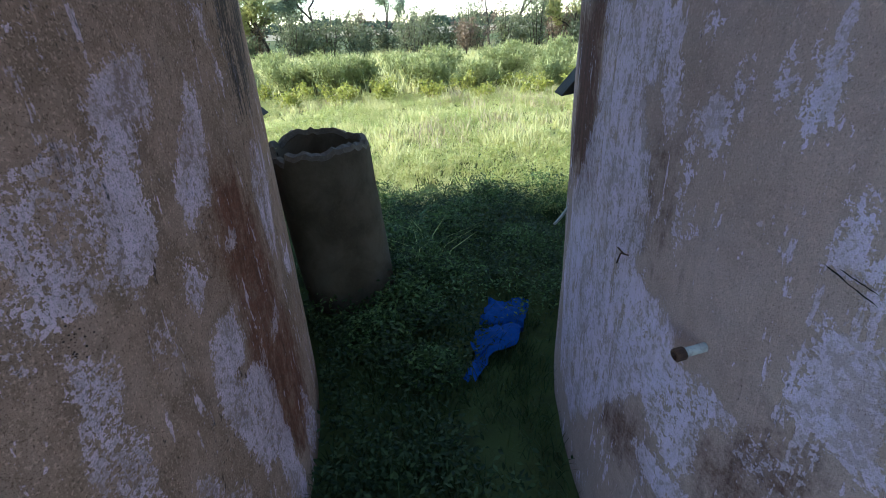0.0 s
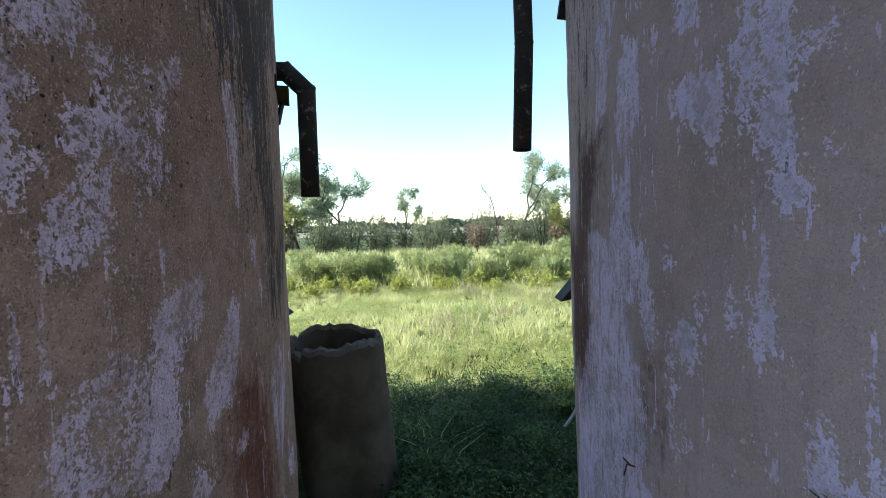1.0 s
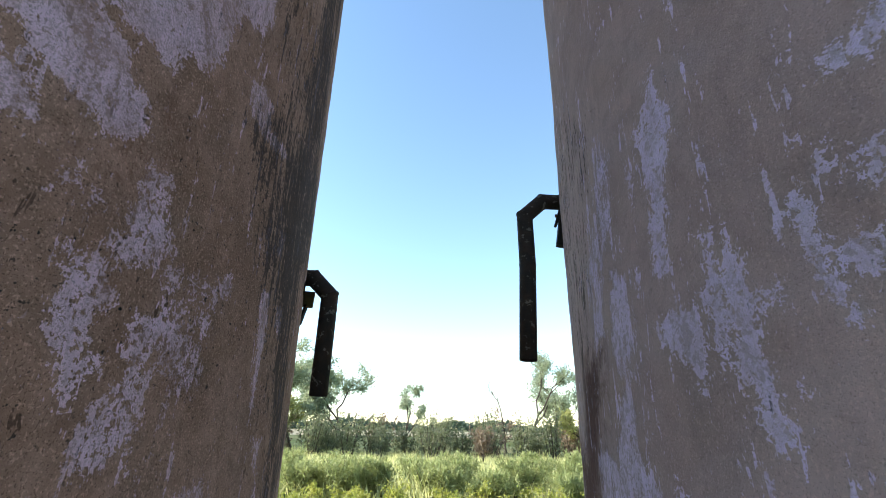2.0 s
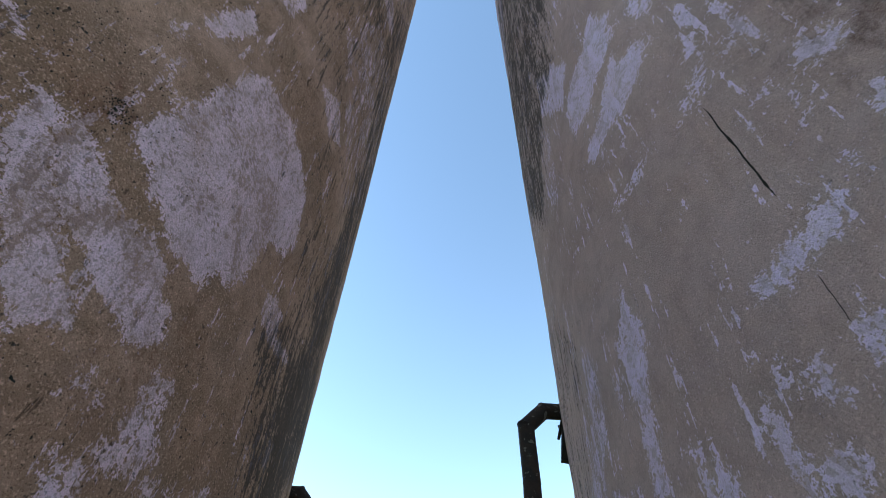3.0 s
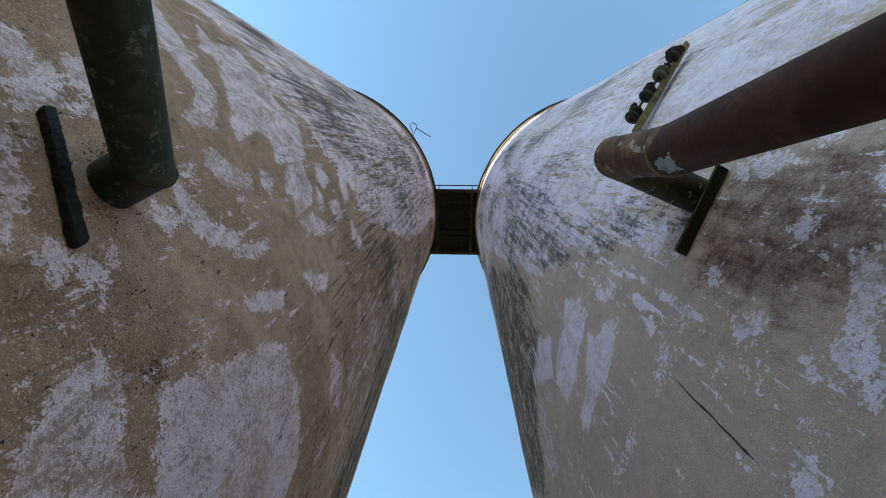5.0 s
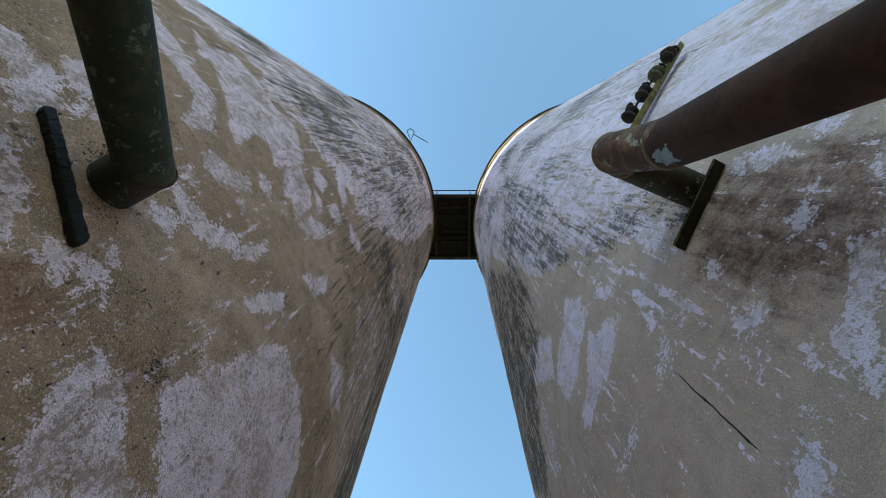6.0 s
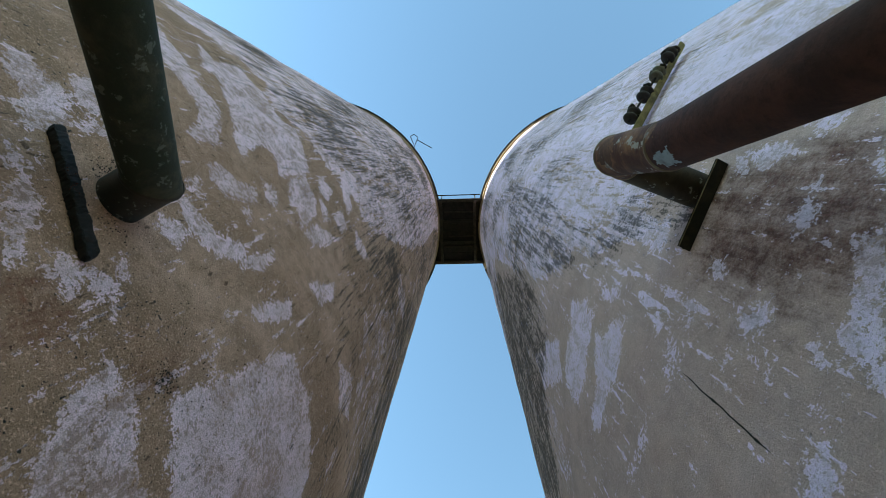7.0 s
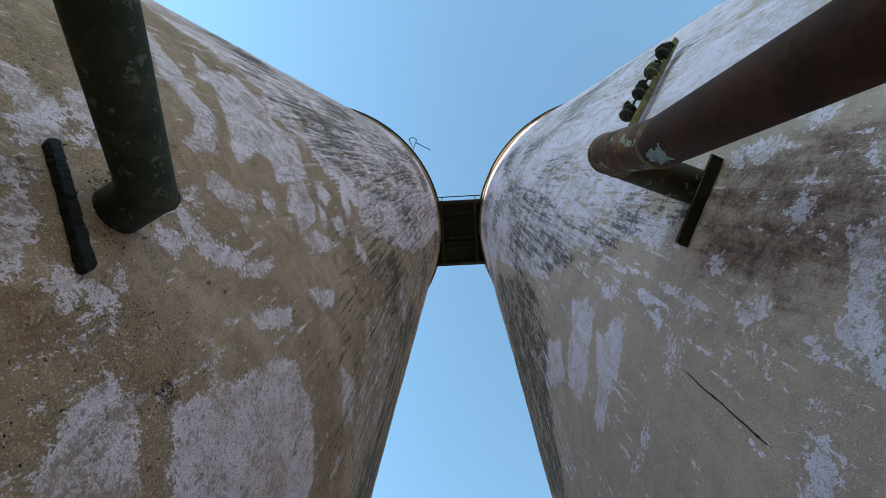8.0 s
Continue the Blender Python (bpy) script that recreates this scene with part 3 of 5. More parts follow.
paint(RIGHT_COAT, 0.85, (9.93, 1.722), (10.36, 1.73), (10.91, 1.713), (11.17, 1.689), (11.06, 1.666), (11.31, 1.625), (11.15, 1.603), (10.59, 1.588), (10.5, 1.63), (10.02, 1.667))
paint(RIGHT_COAT, 0.85, (12.17, 1.436), (12.32, 1.486), (12.63, 1.526), (12.81, 1.554), (13.73, 1.407), (13.22, 1.409), (12.64, 1.41))
paint(RIGHT_COAT, 0.85, (12.65, 1.329), (13.27, 1.332), (14.17, 1.338), (15.5, 1.122), (14.97, 1.099), (14.43, 1.113), (13.48, 1.132), (12.74, 1.149), (12.73, 1.23))
paint(RIGHT_COAT, 0.44, (12.06, 1.249), (12.4, 1.286), (12.67, 1.178), (12.39, 1.176))
paint(RIGHT_COAT, 0.62, (7.66, 1.026), (8.84, 1.047), (10.18, 1.034), (11.35, 1.021), (11.02, 0.985), (9.88, 0.977), (9.83, 0.895), (9.8, 0.799), (9.55, 0.741), (8.56, 0.735), (7.02, 0.764), (5.61, 0.832), (3.67, 0.843), (4.2, 0.988), (5.82, 1.087), (6.86, 1.06))
paint(RIGHT_COAT, 0.38, (11.36, 0.973), (12.43, 1.04), (12.92, 1.012), (12.7, 0.933), (11.88, 0.924))
paint(RIGHT_COAT, 0.8, (5.85, 0.671), (7.35, 0.698), (9.11, 0.71), (9.66, 0.682), (8.58, 0.599), (7.4, 0.586), (6.34, 0.632))
paint(RIGHT_COAT, 0.85, (6.48, 2.726), (8.09, 2.657), (7.76, 2.519), (7.61, 2.378), (7.67, 2.278), (6.74, 2.277), (6.45, 2.334), (6.77, 2.554))
paint(RIGHT_COAT, 0.7, (9.22, 2.316), (10.18, 2.291), (10.13, 2.268), (9.43, 2.278))
paint(RIGHT_COAT, 0.85, (9.55, 2.263), (10.34, 2.245), (10.45, 2.184), (10.36, 2.094), (10.15, 2.006), (9.75, 2.055), (9.6, 2.164))
paint(RIGHT_COAT, 0.9, (10.88, 2.256), (11.41, 2.232), (11.58, 2.162), (11.73, 2.096), (11.81, 2.003), (11.84, 1.934), (12.38, 1.895), (12.14, 1.868), (11.36, 1.857), (11.04, 1.897), (10.98, 1.958), (10.65, 2.013), (10.48, 2.092), (10.58, 2.181))
paint(RIGHT_COAT, 0.8, (5.95, 2.138), (7.45, 2.159), (8.83, 2.158), (9.12, 2.086), (8.8, 2.017), (8.38, 1.971), (8.15, 2.01), (7.73, 2.051), (7.01, 2.057), (6.06, 2.094))
paint(RIGHT_COAT, 0.9, (13.46, 2.233), (13.86, 2.3), (14.2, 2.279), (14.37, 2.226), (14.41, 2.153), (14.71, 2.086), (14.5, 2.081), (14.15, 2.105), (13.98, 2.153), (13.59, 2.219))
paint(RIGHT_COAT, 0.8, (14.66, 2.066), (14.95, 2.065), (14.86, 2.03), (14.54, 2.042))
paint(RIGHT_COAT, 0.8, (15.35, 2.349), (15.61, 2.338), (15.47, 2.281), (15.29, 2.297))
paint(RIGHT_COAT, 0.7, (12.15, 2.141), (12.51, 2.134), (12.44, 2.106), (12.17, 2.11))
paint(RIGHT_COAT, 0.7, (12.65, 2.152), (12.8, 2.139), (12.78, 2.095), (12.64, 2.112))
paint(RIGHT_COAT, 0.48, (4.91, 2.635), (5.39, 2.602), (5.15, 2.51), (4.85, 2.569))
paint(RIGHT_COAT, 0.48, (5.73, 1.796), (6.49, 1.773), (6.19, 1.734), (5.6, 1.742))
paint(RIGHT_COAT, 0.7, (12.65, 1.968), (12.83, 1.967), (12.79, 1.949), (12.6, 1.95))
paint(RIGHT_COAT, 0.85, (16.15, 2.496), (17.1, 2.51), (17.89, 2.513), (18.84, 2.536), (19.65, 2.532), (20.23, 2.515), (19.51, 2.463), (18.33, 2.473), (17.24, 2.458), (16.72, 2.455), (15.94, 2.455), (15.83, 2.481))
paint(RIGHT_COAT, 0.9, (15.83, 4.19), (17.19, 3.95), (15.79, 3.774), (13.83, 3.748), (11.72, 3.674), (9.57, 3.693), (9.48, 3.912), (11.12, 4.025), (13.56, 4.029))
paint(RIGHT_COAT, 0.85, (15.75, 3.72), (16.24, 3.597), (14.24, 3.451), (12.38, 3.424), (10.33, 3.404), (10.17, 3.5), (12.53, 3.541), (14.05, 3.615))
paint(RIGHT_COAT, 0.85, (17.76, 3.542), (18.5, 3.458), (16.97, 3.449), (14.61, 3.369), (14.43, 3.43), (15.96, 3.482))
paint(RIGHT_COAT, 0.7, (5.91, 4.754), (9.83, 4.325), (8.12, 4.121), (4.81, 4.346))
paint(RIGHT_COAT, 0.38, (2.17, 4.55), (5.4, 4.155), (4.19, 3.722), (3.64, 3.583), (1.91, 3.847), (1.98, 4.231))
paint(RIGHT_COAT, 0.85, (18.96, 3.843), (19.92, 3.656), (19.18, 3.602), (18.66, 3.724))
paint(RIGHT_COAT, 0.43, (10.36, 3.12), (12.6, 3.115), (14.54, 3.118), (14.94, 3.099), (14.2, 3.082), (12.08, 3.062), (10.58, 3.06))
paint(RIGHT_COAT, 0.38, (22.22, 3.12), (21.81, 3.104), (20.42, 3.073), (18.49, 3.029), (18.25, 3.054), (20.4, 3.114), (21.66, 3.128))
paint(RIGHT_COAT, 0.95, (22.6, 2.936), (22.82, 2.867), (23.31, 2.891), (23.64, 2.852), (23.22, 2.806), (22.47, 2.795), (22.19, 2.832), (22.27, 2.883))
paint(RIGHT_COAT, 0.38, (21.36, 2.822), (21.55, 2.773), (21.15, 2.717), (20.45, 2.718), (20.47, 2.763))
paint(RIGHT_COAT, 0.9, (22.7, 2.662), (22.95, 2.656), (22.28, 2.6), (22.33, 2.637))
paint(RIGHT_COAT, 0.85, (18.19, 2.333), (18.86, 2.322), (17.9, 2.246), (17.9, 2.275))
paint(RIGHT_COAT, 0.85, (16.29, 2.321), (16.82, 2.313), (16.82, 2.282), (16.55, 2.245), (16.24, 2.259), (16.23, 2.29))
paint(RIGHT_COAT, 0.85, (15.03, 2.186), (15.66, 2.19), (16, 2.173), (16.29, 2.143), (15.92, 2.127), (15.48, 2.119), (14.98, 2.136), (14.76, 2.157))
paint(RIGHT_COAT, 0.75, (8.39, 2.852), (8.92, 2.758), (9.15, 2.627), (8.64, 2.555), (8.15, 2.487), (7.71, 2.377), (7.32, 2.278), (6, 2.29), (6.48, 2.377), (7.44, 2.508), (7.32, 2.619), (7.48, 2.734))
paint(RIGHT_COAT, 0.38, (2.3, 2.796), (3.47, 2.732), (2.08, 2.589), (1.38, 2.458), (-0.29, 2.532), (1.01, 2.659))
paint(RIGHT_COAT, 0.75, (26.78, 2.697), (27.61, 2.653), (23.63, 2.511), (23.11, 2.524), (22.78, 2.561), (23.31, 2.607), (24.18, 2.612), (25.34, 2.648))
paint(RIGHT_COAT, 0.8, (22.79, 2.513), (23.16, 2.495), (22.39, 2.47), (22.36, 2.493))
paint(RIGHT_COAT, 0.9, (27.35, 2.924), (28.41, 2.893), (28.17, 2.864), (27.13, 2.837), (26.75, 2.877))
paint(RIGHT_COAT, 0.9, (30.52, 3.316), (30.86, 3.259), (29.76, 3.214), (29.76, 3.274))
paint(RIGHT_COAT, 0.9, (31.02, 3.225), (31.65, 3.155), (30.74, 3.063), (30.28, 3.109), (29.77, 3.146))
paint(RIGHT_COAT, 0.9, (32.54, 3.086), (32.89, 2.969), (31.97, 2.945), (31.81, 3.03))
paint(RIGHT_COAT, 0.8, (28.95, 2.917), (29.52, 2.906), (28.97, 2.89), (28.55, 2.89))
paint(RIGHT_COAT, 0.9, (30.07, 2.779), (30.82, 2.778), (29.59, 2.729), (29.7, 2.757))
paint(RIGHT_COAT, 0.95, (25.31, 3.549), (26.62, 3.557), (25.52, 3.463), (23.5, 3.436), (23.55, 3.543))
paint(RIGHT_COAT, 0.85, (38.28, 4.438), (42.71, 4.359), (43.15, 4.005), (41.99, 3.539), (41.88, 3.412), (39.54, 3.428), (38.21, 3.679), (35.86, 3.847), (34.63, 4.136))
paint(RIGHT_COAT, 0.9, (19.75, 3.292), (20.33, 3.276), (19.69, 3.214), (19.02, 3.229))
paint(RIGHT_COAT, 0.48, (19.59, 3.15), (19.64, 3.094), (17.92, 3.049), (16.87, 3.05), (17.85, 3.096))
paint(RIGHT_COAT, 0.48, (20.89, 2.886), (21.29, 2.853), (20.39, 2.839), (19.94, 2.857))
paint(RIGHT_COAT, 0.43, (20.75, 2.585), (21.3, 2.576), (20.76, 2.543), (20.21, 2.552))
paint(RIGHT_COAT, 0.8, (9.32, 4.516), (11.52, 4.207), (9.42, 4.017), (6.62, 4.197))
paint(RIGHT_COAT, 0.9, (14.81, 4.073), (17.44, 3.82), (14.83, 3.748), (11.25, 3.747), (9.84, 3.786), (10.61, 3.945))
paint(RIGHT_COAT, 0.85, (15.72, 3.626), (17.48, 3.576), (17.81, 3.46), (15.34, 3.388), (12.78, 3.429), (10.16, 3.423), (10.17, 3.505), (12.9, 3.511))
paint(RIGHT_COAT, 0.9, (24.33, 3.124), (24.68, 3.08), (24.05, 3.034), (23.56, 3.068))
LEFT_BROWN = []
paint(LEFT_BROWN, 0.72, (1.33, 1.428), (4.18, 1.411), (5.96, 1.226), (6.63, 0.988), (8.29, 0.61), (7.87, 0.251), (4.62, 0.181), (1.84, 0.372), (1.34, 0.726), (0.22, 0.876), (1.01, 1.089), (0.37, 1.255))
paint(LEFT_BROWN, 0.35, (-10.24, 2.427), (-7.33, 2.556), (-7.32, 2.44), (-9.6, 2.335), (-11.23, 2.259), (-11.41, 2.337))
paint(LEFT_BROWN, 0.45, (-22.74, 2.582), (-21.35, 2.648), (-19.98, 2.645), (-19.53, 2.576), (-20.24, 2.504))
paint(LEFT_BROWN, 0.35, (-18.16, 2.768), (-16.37, 2.933), (-15.28, 2.817), (-16.52, 2.711))
RIGHT_BROWN = []
paint(RIGHT_BROWN, 0.95, (-16.57, 1.839), (-4.48, 1.816), (-3.87, 1.583), (-3.76, 1.215), (-7.61, 1.114), (-10.88, 1.431))
paint(RIGHT_BROWN, 0.4, (3.12, 1.483), (5.19, 1.51), (5.78, 1.335), (5.06, 1.227), (4.1, 1.216))
paint(RIGHT_BROWN, 0.5, (10.02, 0.889), (13.05, 1.079), (13.88, 1.001), (10.45, 0.742))
paint(RIGHT_BROWN, 0.6, (2.25, 0.583), (6.21, 0.715), (7.78, 0.614), (4.62, 0.52))
paint(RIGHT_BROWN, 0.6, (27.9, 3.292), (29.76, 3.274), (30.26, 3.039), (31.19, 2.894), (31.09, 2.799), (26.98, 2.639), (25.06, 2.658), (25.43, 2.819), (24.15, 3.011), (24.17, 3.165))
paint(RIGHT_BROWN, 0.42, (22.5, 2.99), (25.0, 3.0), (25.4, 2.72), (23.2, 2.72))
paint(RIGHT_BROWN, 0.9, (-6.75, 2.162), (-1.35, 2.116), (-4.47, 1.635), (-8.51, 1.223), (-15.12, 1.099), (-9.75, 1.707))
LEFT_BLACK = []
paint(LEFT_BLACK, 0.7, (10.68, 1.874), (15.87, 1.889), (13.34, 1.735), (10.15, 1.615), (8.39, 1.608), (9.2, 1.741))
paint(LEFT_BLACK, 0.72, (2.34, 2.862), (8.24, 3.174), (11.93, 3.066), (10.39, 2.541), (8.99, 2.23), (10.19, 1.919), (9.69, 1.615), (7, 1.915), (4.94, 2.226), (3.01, 2.492))
paint(LEFT_BLACK, 0.66, (4.53, 3.214), (6.34, 4.497), (17.64, 5.198), (12.91, 4.101), (11.62, 3.237), (14.83, 2.886), (12.79, 2.578), (7.97, 2.485), (6.66, 2.673), (5.96, 2.962))
paint(LEFT_BLACK, 0.6, (1.67, 5.664), (8.15, 7.908), (16.28, 8.854), (17.23, 6.575), (17.11, 5.152), (17.61, 4.841), (7.83, 4.177), (6.57, 4.665))
paint(LEFT_BLACK, 0.5, (-2.34, 2.779), (2, 2.975), (3.47, 2.503), (2.69, 2.161), (1.05, 2.445))
paint(LEFT_BLACK, 0.34, (-12.69, 4.371), (-1.25, 6.799), (6.75, 6.153), (6.34, 4.497), (5.24, 3.733), (5.44, 3.189), (6.44, 2.763), (1.32, 2.653), (0.73, 2.976), (-3.82, 3.62))
paint(LEFT_BLACK, 0.5, (-52.8, 6.737), (-52.66, 11.207), (-33.2, 10.42), (-17.03, 10.467), (-16.08, 8.42), (-31.37, 8.261), (-40.78, 7.443), (-56.8, 7.164))
RIGHT_BLACK = []
paint(RIGHT_BLACK, 0.42, (-15.04, 3.649), (0.39, 2.989), (-2, 2.637), (-4.74, 2.145), (-8.07, 2.173), (-13.57, 2.794))
paint(RIGHT_BLACK, 0.5, (20.94, 4.715), (26.3, 4.042), (28.16, 3.83), (27.95, 3.377), (24.98, 3.363), (25.13, 3.619), (21.09, 4.084))
paint(RIGHT_BLACK, 0.55, (25.4, 9.187), (25.18, 6.097), (22.41, 4.699), (20.12, 4.35), (15.51, 4.976), (11.41, 6.78))
paint(RIGHT_BLACK, 0.66, (0.31, 8.598), (12.7, 5.24), (9.32, 4.516), (4.4, 4.297), (-0.92, 3.807), (-9.7, 4.404), (-13.08, 5.693), (-9.09, 7.126))
LEFT_VEIL = []
paint(LEFT_VEIL, 0.42, (-7.67, 4.698), (-3.34, 5.763), (6.9, 6.125), (12, 5.34), (17.89, 4.919), (3.77, 3.873), (-2.28, 4.187))
paint(LEFT_VEIL, 0.6, (8.31, 1.443), (11.66, 1.401), (10.24, 1.2), (8.96, 0.991), (7.51, 1.033), (6.72, 1.271))
paint(LEFT_VEIL, 0.42, (-6.66, 2.057), (-3.31, 2.08), (-3.07, 1.985), (-4.69, 1.806), (-5.87, 1.834))
RIGHT_VEIL = []
paint(RIGHT_VEIL, 0.66, (-4.48, 1.816), (1.96, 1.802), (2.82, 1.698), (2.05, 1.62), (3.12, 1.483), (3.79, 1.319), (3.53, 1.166), (7.23, 1.108), (7.62, 0.917), (5.23, 0.791), (1.89, 0.563), (-2.89, 0.231), (-8.91, 0.259), (-11.68, 0.619), (-9.93, 1.091), (-3.85, 1.498))
paint(RIGHT_VEIL, 0.55, (1.36, 2.905), (3.01, 2.798), (2.45, 2.517), (0.56, 2.451), (-0.52, 2.202), (-2.46, 2.145), (-2.74, 2.439), (-1.74, 2.524), (0.09, 2.621))
paint(RIGHT_VEIL, 0.68, (1.75, 2.352), (3.33, 2.321), (3.51, 2.154), (2.44, 1.906), (3.18, 1.77), (3.11, 1.639), (1.39, 1.59), (1.55, 1.414), (-3.69, 1.314), (-2.78, 1.649), (-0.06, 1.839), (1.52, 2.006), (0.73, 2.151))


def coat_field(a, z, radius, coats, edge):
    """How densely the coats cover points on the wall: half at an outline, up to their own density inside."""
    u = np.radians(a) * radius
    best = np.zeros_like(u)
    for dense, outline in coats:
        px, pz = np.radians([p[0] for p in outline]) * radius, np.array([p[1] for p in outline])
        near = np.flatnonzero((u > px.min() - edge) & (u < px.max() + edge) & (z > pz.min() - edge) & (z < pz.max() + edge))
        if not len(near):
            continue
        x, y = u[near], z[near]
        gap, inside = np.full(len(near), 9.0), np.zeros(len(near), bool)
        for i in range(len(px)):
            x1, y1, x2, y2 = px[i - 1], pz[i - 1], px[i], pz[i]
            dx, dy = x2 - x1, y2 - y1
            s = np.clip(((x - x1) * dx + (y - y1) * dy) / max(dx * dx + dy * dy, 1e-9), 0, 1)
            gap = np.minimum(gap, np.hypot(x - x1 - s * dx, y - y1 - s * dy))
            if abs(dy) > 1e-9:
                inside ^= ((y1 > y) != (y2 > y)) & (x < x1 + dx * (y - y1) / dy)
        level = np.clip(0.5 + np.where(inside, gap, -gap) / edge, 0, 1)
        best[near] = np.maximum(best[near], np.where(level < 0.5, level * min(1.0, dense / 0.6), np.minimum(level, dense)))
    return best


def wall_mesh(name, axis, mirrored, coat, black, brown, veil, seed):
    """The tank's shell as a fine grid, with its coats of paint and growth as colour layers."""
    cx, cy, r = axis
    angles = np.unique(np.r_[np.arange(-180, -75, 5.0), np.arange(-75, -54, 1.0), np.arange(-54, 50, 0.2), np.arange(50, 75, 1.0), np.arange(75, 180, 5.0)].round(3))
    heights = np.unique(np.r_[-0.3, -0.1, 0.0, np.arange(0.02, 3.5, 0.014), np.arange(3.5, 5.5, 0.035), np.arange(5.5, HEIGHT, 0.12), HEIGHT].round(4))
    na, nz = len(angles), len(heights)
    A, Z = np.meshgrid(angles, heights)
    A, Z = A.ravel(), Z.ravel()
    rough = np.array([0.012 * noise.noise(Vector((math.cos(radians(a)) * 4.1 + seed, math.sin(radians(a)) * 4.1, z * 0.9)))
                      + 0.004 * noise.noise(Vector((a * 0.35 + seed, z * 5.0, 1.0))) for a, z in zip(A, Z)])
    side = -1.0 if mirrored else 1.0
    X = cx + side * (r + rough) * np.cos(np.radians(A))
    Y = cy + side * (r + rough) * np.sin(np.radians(A))
    verts = np.stack([X, Y, Z], 1)
    faces = [(j * na + i, j * na + (i + 1) % na, (j + 1) * na + (i + 1) % na, (j + 1) * na + i) for j in range(nz - 1) for i in range(na)]
    faces.append(tuple((nz - 1) * na + i for i in range(na)))
    me = mesh_from(name, verts, faces, True)
    me.polygons[len(faces) - 1].use_smooth = False
    # ragged outlines: the coats are bent by two sizes of unevenness
    spot = [Vector((math.cos(radians(a)) * r, math.sin(radians(a)) * r, z)) for a, z in zip(A, Z)]
    push = np.array([noise.noise_vector(p * 9.0) * 0.018 + noise.noise_vector(p * 24.0) * 0.016 for p in spot])
    A2, Z2 = A + np.degrees(push[:, 0] / r), Z + push[:, 2]
    white = coat_field(A2, Z2, r, coat, 0.06)
    # towards the top the whitewash has stayed in long runs, from a ragged lower line
    runs = np.array([noise.noise(Vector((a * 0.10 + seed, z * 0.6, 7.0))) for a, z in zip(A, Z)])
    fine = np.array([noise.noise(Vector((a * 0.4 + seed, z * 3.5, 3.0))) for a, z in zip(A, Z)])
    if mirrored:
        line, thick = np.interp(A, [-17, 4.5, 9.7, 14.4, 19.7, 23, 25.4, 28.3, 33, 40, 50], [5, 8.5, 6.5, 4.9, 4.3, 3.65, 3.5, 3.65, 3.6, 3.25, 3.2]), np.where(A > 12, 0.72, 0.6)
    else:
        line, thick = np.interp(A, [-52, -46, -42, -35, -28.6, -23, -16.7, -12.3, -7.4, -3.4, -1.5, 6], [4.3, 4.5, 4.95, 4.78, 4.95, 5.2, 5.56, 6.35, 7.4, 9.2, 12.3, 14]), np.full_like(A, 0.70)
    high = np.clip((Z - line - 0.25 * fine) / 0.25, 0, 1) * np.clip(thick + 0.3 * runs + 0.15 * fine, 0, 1.0)
    dark = np.maximum(coat_field(A2, Z2, r, black, 0.34), np.clip((Z - 3.5) / 2.7, 0, 1) * np.clip((0.41 if mirrored else 0.46) - 0.6 * runs, 0, 0.7))
    rust = coat_field(A2, Z2, r, brown, 0.3)
    layer = me.attributes.new("coats", "FLOAT_COLOR", "POINT")
    layer.data.foreach_set("color", np.stack([white, dark, rust, coat_field(A2, Z2, r, veil, 0.10)], 1).ravel())
    me.attributes.new("runs", "FLOAT", "POINT").data.foreach_set("value", high)
    return me


def lathe(profile, sides=96):
    """A surface of revolution round the z axis from radius, height pairs."""
    rings = [[Vector((r * math.cos(2 * math.pi * k / sides), r * math.sin(2 * math.pi * k / sides), z)) for k in range(sides)] for r, z in profile]
    return rings


def tank(axis, mirrored, coat, black, brown, veil, material, label, seed):
    cx, cy, r = axis
    ob = thing("storage_tank", (cx, cy, 0), label, "storage tank", "pair of storage tanks")
    place(part("tank_wall", wall_mesh("tank_wall", axis, mirrored, coat, black, brown, veil, seed), material), ob)
    v, f = skin(lathe([(r - 0.2, HEIGHT - 0.16), (r + 0.035, HEIGHT - 0.16), (r + 0.045, HEIGHT - 0.01), (r + 0.02, HEIGHT + 0.05), (r - 0.2, HEIGHT + 0.05)]), False, False)
    part("rim_course", mesh_from("rim_course", v, f, True), M_RIM, ob, "yellowish stone course under the roof edge")
    v, f = skin(lathe([(r - 0.1, HEIGHT + 0.05), (r + 0.09, HEIGHT + 0.052), (r + 0.09, HEIGHT + 0.09), (r * 0.5, HEIGHT + 0.65), (0.05, HEIGHT + 0.9)]), False, True)
    part("roof", mesh_from("roof", v, f, False), M_ROOF, ob, "dark low conical roof with a thin edge")
    return ob


tank_left = tank(LEFT, False, LEFT_COAT, LEFT_BLACK, LEFT_BROWN, LEFT_VEIL, M_LEFT, "tall round tank of brown render with flaking whitewash patches", 2.0)
tank_right = tank(RIGHT, True, RIGHT_COAT, RIGHT_BLACK, RIGHT_BROWN, RIGHT_VEIL, M_RIGHT, "tall round tank of grey render with pale flaking whitewash", 9.0)


def on_wall(axis, mirrored, angle, z, off=0.0):
    """A point on a tank's wall, and the way outwards there."""
    s = -1.0 if mirrored else 1.0
    out = Vector((s * math.cos(radians(angle)), s * math.sin(radians(angle)), 0))
    return Vector((axis[0], axis[1], z)) + out * (axis[2] + off), out


